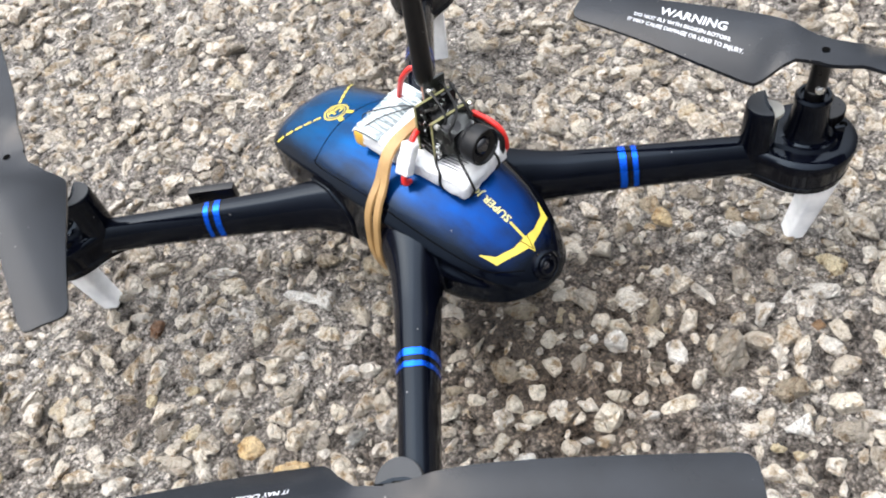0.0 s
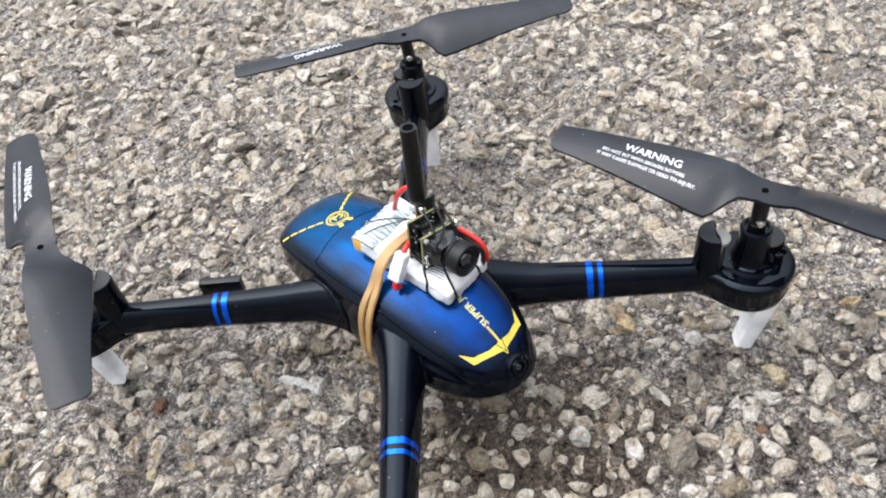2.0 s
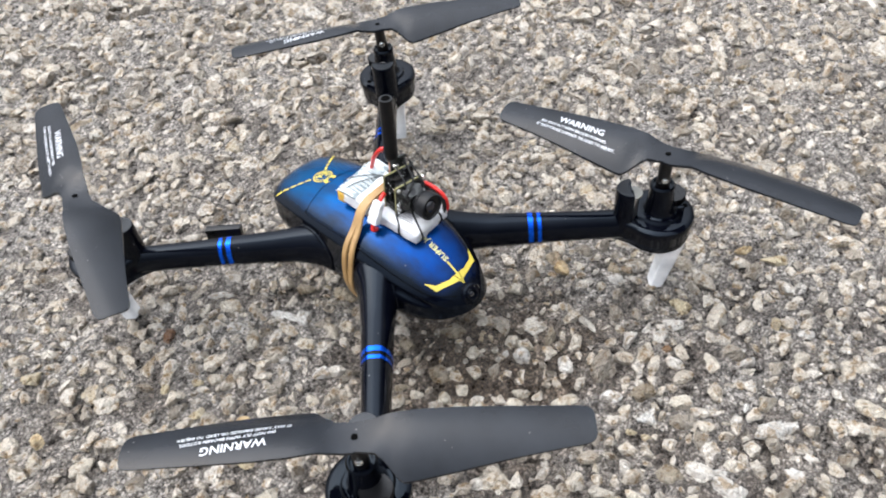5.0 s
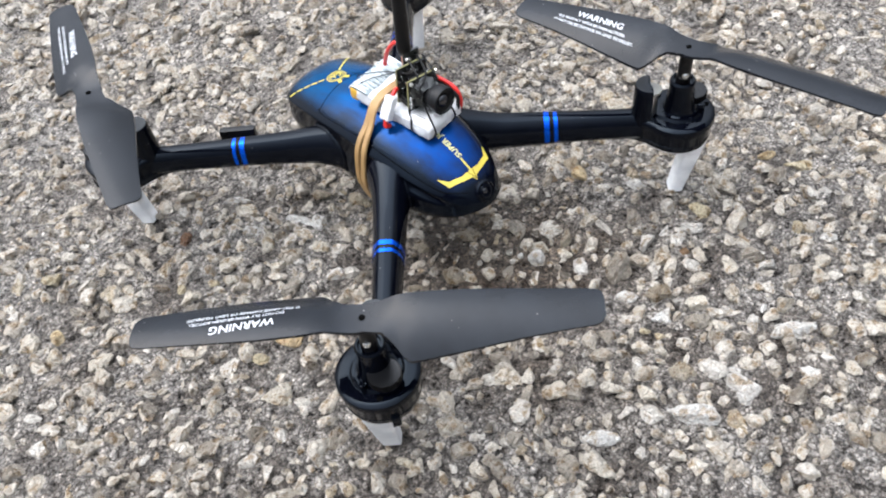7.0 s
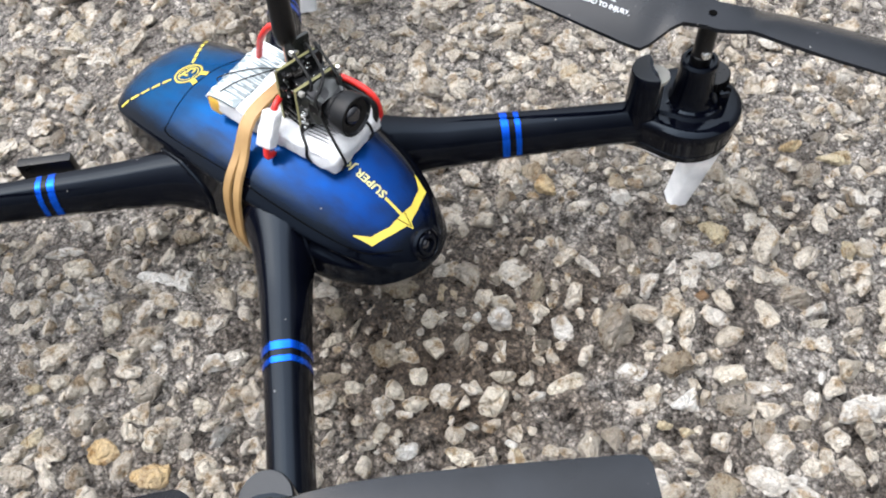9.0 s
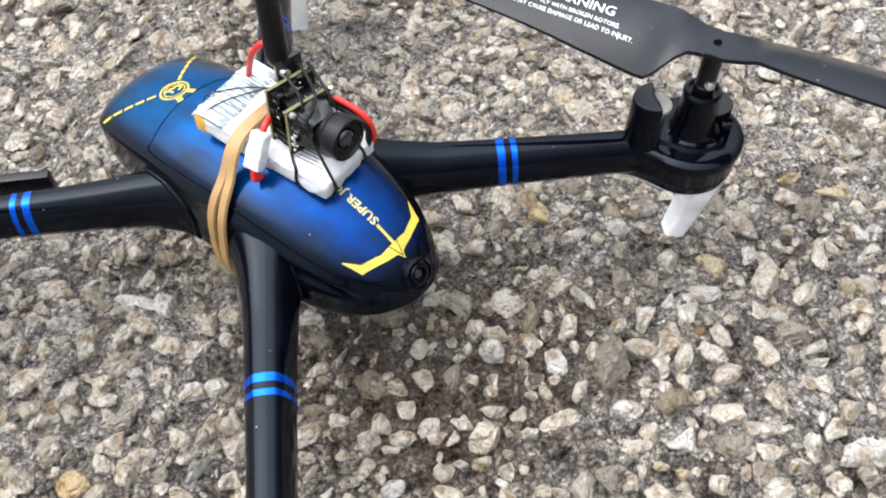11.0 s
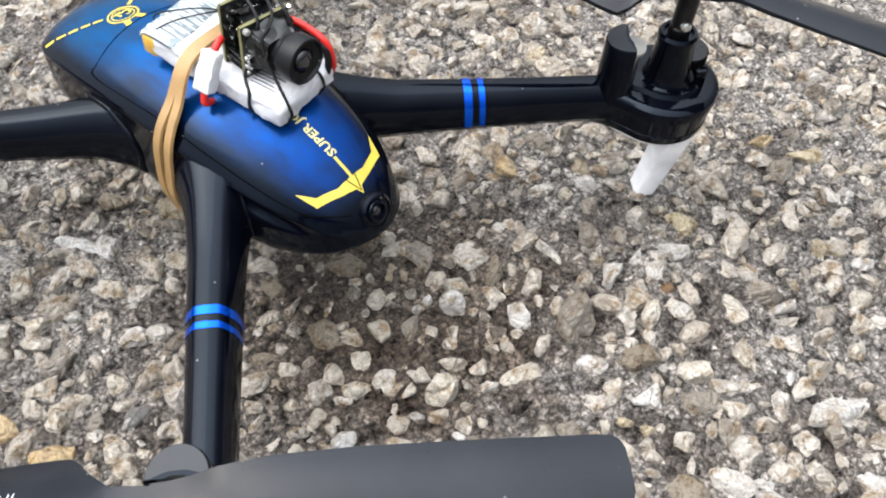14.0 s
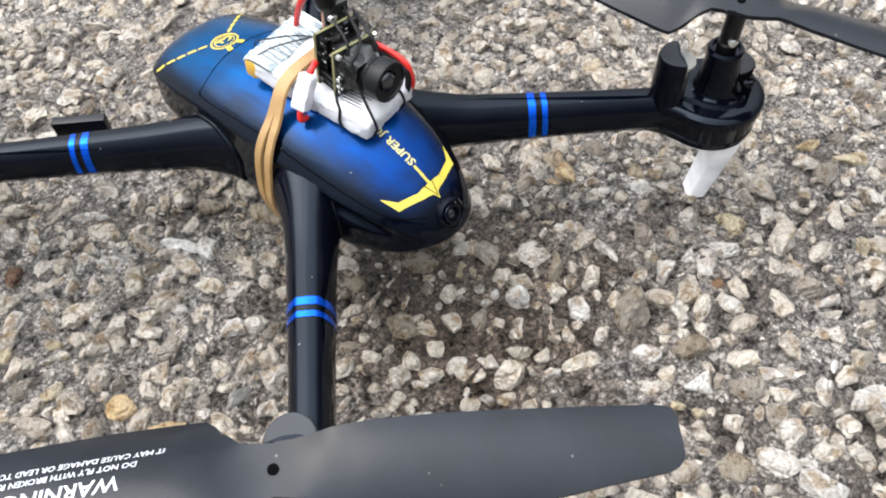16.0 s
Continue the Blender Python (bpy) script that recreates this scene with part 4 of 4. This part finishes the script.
part("cord", tube(on_bat((-0.0090, -0.0262, -0.0046), (-0.0092, -0.0282, 0.0), (-0.0090, -0.0264, 0.0044)) + in_cam((-0.0052, -0.0130, 0.0060), (-0.0050, -0.0098, 0.0140), (-0.0020, -0.0085, 0.0156), (0.0020, -0.0054, 0.0180), (0.0050, 0.0050, 0.0208), (0.0060, 0.0075, 0.0170)), 0.00050, 7, 6), WIRE, cords)
part("cord", tube(on_bat((0.0060, -0.0262, -0.0046), (0.0062, -0.0282, 0.0), (0.0060, -0.0264, 0.0044)) + in_cam((0.0052, -0.0150, 0.0040), (0.0056, -0.0100, 0.0130), (0.0060, -0.0054, 0.0178), (0.0080, 0.0050, 0.0200)), 0.00050, 7, 6), WIRE, cords)
part("cord", tube([BAT @ Vector(p) for p in ((-0.0120, 0.0225, 0.0048), (-0.0060, 0.0200, 0.0060), (0.0, 0.0170, 0.0060), (0.0090, 0.0120, 0.0052))], 0.00024, 6, 6), WIRE, cords)
part("cord", tube([BAT @ Vector(p) for p in ((-0.0060, 0.0270, 0.002), (-0.0050, 0.0262, 0.0052), (0.004, 0.0180, 0.0058), (0.0110, 0.0080, 0.0048))], 0.00024, 6, 6), WIRE, cords)

plug = thing("power_plug", "white taped power plug with red leads", "plug")
PL = BAT @ pose(-0.0150, -0.0028, 0.0068, 0, 32, 6)
bm = finer(block(0.0046, 0.0056, 0.0125, 0.0010), 0.003)
for v in bm.verts:
    v.co += Vector(noise.noise_vector(v.co * 300)) * 0.0005
part("plug_body", moved(bm, PL), FOIL, plug, smooth=50)
part("red_lead", tube([PL @ Vector(p) for p in ((0, 0, -0.005), (0.0002, -0.0005, -0.0085), (0.001, -0.001, -0.0098), (0.004, -0.001, -0.0095))], 0.0011, 10, 6), RED, plug, "red lead")
part("red_lead", tube([PL @ Vector(p) for p in ((0.0005, 0.0, 0.005), (0.0020, 0.0, 0.0085), (0.0060, 0.001, 0.0095), (0.0110, 0.003, 0.0085))], 0.0011, 10, 6), RED, plug, "red lead")
for name, mat, off in (("red_lead", RED, 0.0), ("black_lead", WIRE, -0.0022)):
    part(name, tube([(0.0120, -0.0160, 0.0925 + off), (0.0152, -0.0205, 0.0930 + off), (0.0180 + off * 0.5, -0.0275, 0.0905 + off), (0.0190 + off * 0.5, -0.0330, 0.0870 + off * 0.5), (0.0195 + off, -0.0340, 0.0800), (0.0185 + off, -0.0320, 0.0745)], 0.0011, 10, 6), mat, plug, name.replace("_", " "))
part("red_lead", tube([(0.0120, 0.0150, 0.0830), (0.0108, 0.0100, 0.0930), (0.0096, 0.0050, 0.1010), (0.0110, 0.0000, 0.1065), (0.0132, -0.0035, 0.1040), (0.0142, -0.0050, 0.0980), (0.0138, -0.0062, 0.0910)], 0.0011, 10, 6), RED, plug, "red lead")

# ---- rubber band ----
band = thing("rubber_band", "tan rubber band stretched round body and battery", "rubber band")


def ribbon(path, width, thick, n=8):
    """A flat band along a path of (point, outward) pairs."""
    pts = spline([p for p, _ in path], n)
    outs = spline([o for _, o in path], n)
    rings = []
    for i, p in enumerate(pts):
        ahead = (pts[min(i + 1, len(pts) - 1)] - pts[max(i - 1, 0)]).normalized()
        o = (outs[i] - ahead * outs[i].dot(ahead)).normalized()
        side = ahead.cross(o)
        w = width / 2
        rings.append([p + side * w + o * thick * 0.2, p + side * w * 0.8 + o * thick, p - side * w * 0.8 + o * thick, p - side * w + o * thick * 0.2, p - side * w * 0.8, p + side * w * 0.8])
    return loft(rings)


for dy, tw in ((0.0, 0.0), (-0.0046, 0.0)):
    path = [
        (Vector((0.0160, -0.0010 + dy * 0.3, 0.0850)), Vector((0.3, 0, 1))),
        (Vector((0.0060, -0.0020 + dy * 0.3, 0.0856)), Vector((0, 0, 1))),
        (Vector((-0.0060, -0.0030 + dy * 0.4, 0.0860)), Vector((-0.2, 0, 1))),
        (Vector((-0.0125, -0.0035 + dy * 0.5, 0.0835)), Vector((-0.8, 0, 0.8))),
        (Vector((-0.0190, -0.0040 + dy * 0.7, 0.0755)), Vector((-0.8, 0, 0.7))),
        (Vector((-0.0265, -0.0045 + dy, 0.0680)), Vector((-0.9, 0, 0.5))),
        (Vector((-0.0300, -0.0050 + dy, 0.0580)), Vector((-1, 0, 0.1))),
        (Vector((-0.0312, -0.0060 + dy * 0.7, 0.0450)), Vector((-1, 0, 0))),
        (Vector((-0.0255, -0.0070 + dy * 0.3, 0.0285)), Vector((-0.7, 0, -0.8))),
        (Vector((-0.0120, -0.0070, 0.0235)), Vector((0, 0, -1))),
        (Vector((0.0120, -0.0070, 0.0235)), Vector((0, 0, -1))),
        (Vector((0.0260, -0.0060, 0.0285)), Vector((0.7, 0, -0.8))),
        (Vector((0.0312, -0.0050, 0.0450)), Vector((1, 0, 0))),
        (Vector((0.0280, -0.0040, 0.0650)), Vector((1, 0, 0.4))),
        (Vector((0.0160, -0.0010 + dy * 0.3, 0.0850)), Vector((0.3, 0, 1))),
    ]
    part("strand", ribbon(path, 0.0036, 0.0011), RUBBER, band)

# ---- ground ----
ground = tagged(new("ground"), "rough exposed-aggregate concrete of pale stones in weathered grey cement", "ground", "", "structure")


def in_view(x, y):
    """The stretch of ground round the drone that lies near."""
    a, c = (x + y) / 2 ** 0.5, (x - y) / 2 ** 0.5
    half = 0.30 + 0.30 * (a + 0.22) / 0.78
    return -0.27 < a < 0.62 and -half < c < half


def stone_shape(rng, level):
    """A broken chip: a ball cut by random planes, without the part that lies deep in the cement."""
    bm = bmesh.new()
    bmesh.ops.create_icosphere(bm, subdivisions=level, radius=1.0)
    d = np.array([v.co[:] for v in bm.verts])
    d /= np.linalg.norm(d, axis=1)[:, None]
    faces = np.array([[v.index for v in f.verts] for f in bm.faces])
    bm.free()
    r = np.full(len(d), 1.25)
    for _ in range(rng.integers(6, 10)):
        n = rng.normal(size=3)
        n /= np.linalg.norm(n)
        c = d @ n
        cut = rng.uniform(0.46, 0.88)
        r = np.where(c > 0.05, np.minimum(r, cut / np.maximum(c, 0.05)), r)
    at = rng.uniform(0, 50, 3)
    r *= 1 + 0.11 * np.array([noise.noise(Vector(p * 2.3 + at)) for p in d]) + (0.05 * np.array([noise.noise(Vector(p * 6.0 + at)) for p in d]) if level > 1 else 0)
    lump = rng.normal(size=(3, 3)) * 2.2
    r *= 1 + 0.05 * np.sin(d @ lump[0]) + 0.05 * np.sin(d @ lump[1] * 1.7) + 0.012 * rng.normal(size=len(d))
    co = d * r[:, None] * np.array([1.12, rng.uniform(0.6, 0.95), rng.uniform(0.6, 0.85)])
    keep = (co[faces][:, :, 2].max(1) > -0.25)
    faces = faces[keep]
    used = np.unique(faces)
    back = np.full(len(co), -1)
    back[used] = np.arange(len(used))
    return co[used], back[faces]


rng = np.random.default_rng(11)
LARGE = [stone_shape(rng, 3) for _ in range(40)]
MEDIUM = [stone_shape(rng, 2) for _ in range(40)]
SMALL = [stone_shape(rng, 1) for _ in range(24)]

# dart throwing, large ones first
CELL = 0.02
taken = {}


def free(x, y, r, gap):
    i, j = int(x // CELL), int(y // CELL)
    for a in (i - 1, i, i + 1):
        for b in (j - 1, j, j + 1):
            for px, py, pr in taken.get((a, b), ()):
                if (px - x) ** 2 + (py - y) ** 2 < ((pr + r) * gap) ** 2:
                    return False
    return True


def take(x, y, r):
    taken.setdefault((int(x // CELL), int(y // CELL)), []).append((x, y, r))


# chips that stand out by size or colour: x, y, half-length in millimetres, turn in degrees; stout ones, then slivers
CHIPS = (
    (STONE_PALE, 0.74, ((12, -76, 3.2, 31), (16, -86, 6.1, 81), (28, -105, 7.0, 86), (-1, -115, 4.1, -14), (-45, -90, 5.7, -45), (-22, -117, 2.9, 68), (96, -92, 6.4, -39), (89, -135, 7.3, -74), (27, -136, 6.0, -48), (28, -158, 5.7, -38), (75, -126, 4.0, 7), (64, -122, 7.0, 0), (126, -192, 5.3, -49), (25, -202, 4.6, -77), (-64, -8, 6.5, -58), (-44, 30, 7.2, 65), (-70, 16, 4.2, -45), (20, -212, 11.8, -78), (48, -229, 7.3, -74))),
    (STONE_PALE, 0.42, ((-25, -103, 4.6, -49), (90, -178, 6.7, -27), (66, -192, 4.6, 13), (64, -208, 13.7, -33), (-82, -31, 7.1, -8), (-66, 83, 9.9, -41), (-50, 40, 10.1, -57), (-76, 55, 6.8, -36), (-8, -200, 14.5, -63), (-44, -177, 11.0, -47))),
    (STONE_CREAM, 0.74, ((-20, -74, 5.3, 36), (0, -62, 5.2, 17), (-30, -71, 5.2, 73), (-29, -80, 5.8, -31), (-14, -103, 7.4, -28), (8, -120, 7.9, -18), (-36, -105, 5.6, -63), (-46, -77, 4.7, 14), (-47, -68, 3.6, -34), (-39, -58, 4.5, -90), (84, -88, 4.1, 18), (46, -166, 6.5, -58), (74, -198, 6.5, -32), (111, -198, 5.4, -22), (88, -205, 5.0, -7), (-82, 22, 5.4, -34), (-56, 16, 6.5, 86), (-105, 36, 5.7, -38), (-98, -14, 7.0, -86), (-32, 6, 5.4, -68), (-79, -17, 4.5, -90), (-184, 45, 7.8, -15), (-132, -47, 10.0, -18))),
    (STONE_CREAM, 0.42, ((-20, -41, 5.6, 10), (24, -83, 7.6, -67), (-2, -100, 5.6, -63), (-68, 71, 8.5, -45), (-75, 40, 7.8, 45), (106, -247, 16.5, -76), (-14, -178, 7.5, 86), (-54, -148, 6.5, 23))),
    (STONE_BROWN, 0.74, ((-22, -56, 8.7, 77), (7, -44, 9.7, -69), (38, -148, 7.8, -45), (-18, -31, 5.7, -45), (-40, -48, 4.9, -45), (8, -182, 8.3, -65), (-28, 47, 6.9, -60))),
    (STONE_BROWN, 0.42, ((38, -88, 8.1, 22), (-134, 60, 7.9, -55))),
    (STONE_HONEY, 0.74, ((101, -132, 8.2, -76), (122, -176, 5.7, 23), (16, -156, 3.2, -51), (18, -164, 3.0, -81), (-124, 24, 5.7, -15), (-113, 42, 4.0, -60), (-128, 52, 3.8, 45), (-125, -20, 5.3, -41), (-174, 118, 7.1, -39))),
    (STONE_HONEY, 0.42, ((165, -155, 10.3, -43),)),
    (STONE_TAN, 0.74, ((81, -61, 6.4, 45), (-112, -1, 6.7, -48), (-106, -23, 8.4, -40), (-193, 75, 5.4, 53))),
    (STONE_TAN, 0.42, ((162, -136, 7.1, -39),)),
    (STONE_RUST, 0.74, ((70, -140, 3.8, -23), (-105, 82, 4.6, -13))),
)
MARKED = [(mat, x / 1000, y / 1000, r / 1000, radians(turn), thin) for mat, thin, rows in CHIPS for x, y, r, turn in rows]
for _, x, y, r, turn, thin in MARKED:
    for f in ((-0.6, 0.0, 0.6) if thin < 0.5 else (-0.3, 0.3)):
        take(x + f * r * math.cos(turn), y + f * r * math.sin(turn), r * min(1.0, thin * 1.1) * 0.9)

stones = []
for lo, hi, tries, gap, kind in ((0.0050, 0.0064, 2200, 0.90, 0), (0.0036, 0.0056, 24000, 0.83, 0), (0.0022, 0.0036, 90000, 0.80, 1), (0.0010, 0.0022, 110000, 0.82, 2)):
    xs, ys = rng.uniform(-0.62, 0.86, tries), rng.uniform(-0.62, 0.86, tries)
    rs = rng.uniform(lo, hi, tries)
    for x, y, r in zip(xs, ys, rs):
        if kind and noise.noise((x * 28, y * 28, 5.0)) < (0.10 if kind == 2 else -0.22):
            continue
        if kind < 2:
            r *= 1 + 0.35 * min(1.0, max(0.0, (x + y - 0.05) / 0.35))
        if in_view(x, y) and free(x, y, r, gap):
            take(x, y, r)
            stones.append((x, y, r, kind))

def sheet():
    """The cement, uneven, and drawn up a little round every chip."""
    core, mid = np.arange(-0.33, 0.3301, 0.0018), np.arange(0.3330, 0.6101, 0.0030)
    far = np.array([0.66, 0.75, 0.95, 1.4, 2.5, 6, 20, 80, 400])
    line = np.concatenate([-far[::-1], -mid[::-1], core, mid, far])
    n = len(line)
    xs, ys = line + 0.10, line + 0.10
    z = np.full((n, n), -0.0024)
    for j, y in enumerate(ys):
        for i, x in enumerate(xs):
            if max(abs(x - 0.10), abs(y - 0.10)) < 0.612 and in_view(x, y):
                z[j, i] = -0.0016 + 0.0014 * noise.noise((x * 50, y * 50, 0.3)) + 0.0018 * noise.noise((x * 150, y * 150, 7.7)) + 0.0009 * noise.noise((x * 330, y * 330, 3.1))
    lift = np.zeros((n, n))
    for x, y, r, kind in stones:
        if kind > 1:
            continue
        reach = r * 1.7
        i0, i1, j0, j1 = np.searchsorted(xs, x - reach), np.searchsorted(xs, x + reach), np.searchsorted(ys, y - reach), np.searchsorted(ys, y + reach)
        d = np.hypot(xs[None, i0:i1] - x, ys[j0:j1, None] - y)
        up = 0.08 * r * np.clip((reach - d) / (0.9 * r), 0, 1) ** 1.5
        lift[j0:j1, i0:i1] = np.maximum(lift[j0:j1, i0:i1], up)
    co = np.zeros((n * n, 3))
    gx, gy = np.meshgrid(xs, ys)
    co[:, 0], co[:, 1], co[:, 2] = gx.ravel(), gy.ravel(), (z + lift).ravel()
    i = np.arange(n * n).reshape(n, n)
    quads = np.stack([i[:-1, :-1], i[:-1, 1:], i[1:, 1:], i[1:, :-1]], -1).reshape(-1, 4)
    me = bpy.data.meshes.new("cement")
    me.from_pydata(co.tolist(), [], quads.tolist())
    me.polygons.foreach_set("use_smooth", np.ones(len(quads), bool))
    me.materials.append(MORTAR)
    ob = new("cement", me)
    ob.parent = ground
    return ob


sheet()

# coarser cover outside the near stretch
for x, y, r in zip(rng.uniform(-0.85, 0.95, 90000), rng.uniform(-0.85, 0.95, 90000), rng.uniform(0.0034, 0.0068, 90000)):
    if not in_view(x, y) and x * x + y * y < 0.85 ** 2 and free(x, y, r, 0.86):
        take(x, y, r)
        stones.append((x, y, r, 3))

order = sorted((s for s in stones if s[3] == 0), key=lambda s: (s[0] + 0.02) ** 2 + (s[1] + 0.09) ** 2)[:300 - len(MARKED)]
single = set(order)
meshes = []
for k, (co, fa) in enumerate(LARGE):
    me = bpy.data.meshes.new("stone")
    me.from_pydata(co.tolist(), [], fa.tolist())
    me.polygons.foreach_set("use_smooth", np.ones(len(fa), bool))
    me.set_sharp_from_angle(angle=radians(24))
    me.materials.append(STONE_PART)
    meshes.append(me)
loose = []
heaps = {"stones": [], "grit": []}
for x, y, r, kind in stones:
    shapes = (LARGE, MEDIUM, SMALL, SMALL)[kind]
    k = int(rng.integers(len(shapes)))
    spin, tx, ty = rng.uniform(0, 6.283), rng.normal() * 0.28, rng.normal() * 0.28
    size = r * rng.uniform(1.0, 1.2)
    z = (-0.0016 if kind == 2 else -0.0012) + r * rng.uniform(-0.44, 0.08)
    if (x, y, r, kind) in single:
        loose.append((meshes[k], Matrix.LocRotScale((x, y, z), Euler((tx, ty, spin)), (size,) * 3)))
        continue
    co, fa = shapes[k] if kind else (MEDIUM[k] if (x - 0.02) ** 2 + (y + 0.02) ** 2 > 0.09 else LARGE[k])
    m = np.array(Euler((tx, ty, spin)).to_matrix())
    heaps["grit" if kind == 2 else "stones"].append((co @ m.T * size + (x, y, z), fa))
for name, mat in (("stones", STONE), ("grit", GRIT)):
    heap = heaps[name]
    starts = np.cumsum([0] + [len(co) for co, _ in heap])
    verts, tris = np.concatenate([co for co, _ in heap]), np.concatenate([fa + b for (_, fa), b in zip(heap, starts)])
    me = bpy.data.meshes.new(name)
    me.vertices.add(len(verts))
    me.vertices.foreach_set("co", verts.astype(np.float32).ravel())
    me.loops.add(len(tris) * 3)
    me.loops.foreach_set("vertex_index", tris.astype(np.int32).ravel())
    me.polygons.add(len(tris))
    me.polygons.foreach_set("loop_start", (np.arange(len(tris)) * 3).astype(np.int32))
    me.polygons.foreach_set("use_smooth", np.ones(len(tris), bool))
    me.update(calc_edges=True)
    me.set_sharp_from_angle(angle=radians(24))
    me.materials.append(mat)
    rest = new(name, me)
    rest.parent = ground
    tagged(rest, "", "", "", "stuff")
for mat, x, y, r, turn, thin in MARKED:
    co, fa = LARGE[int(rng.integers(len(LARGE)))]
    reach = np.abs(co[co[:, 2] > -0.1]).max(0)
    me = bpy.data.meshes.new("stone")
    me.from_pydata((co / (reach[0], reach[1], reach[1])).tolist(), [], fa.tolist())
    me.polygons.foreach_set("use_smooth", np.ones(len(fa), bool))
    me.set_sharp_from_angle(angle=radians(24))
    me.materials.append(mat)
    loose.append((me, Matrix.LocRotScale((x, y, -0.0012 - 0.10 * r), Euler((rng.normal() * 0.12, rng.normal() * 0.12, turn)), (r, r * thin, min(r, 0.0075) * 0.8))))
for me, m in loose:
    ob = new("stone", me)
    ob.parent = ground
    ob.matrix_basis = m
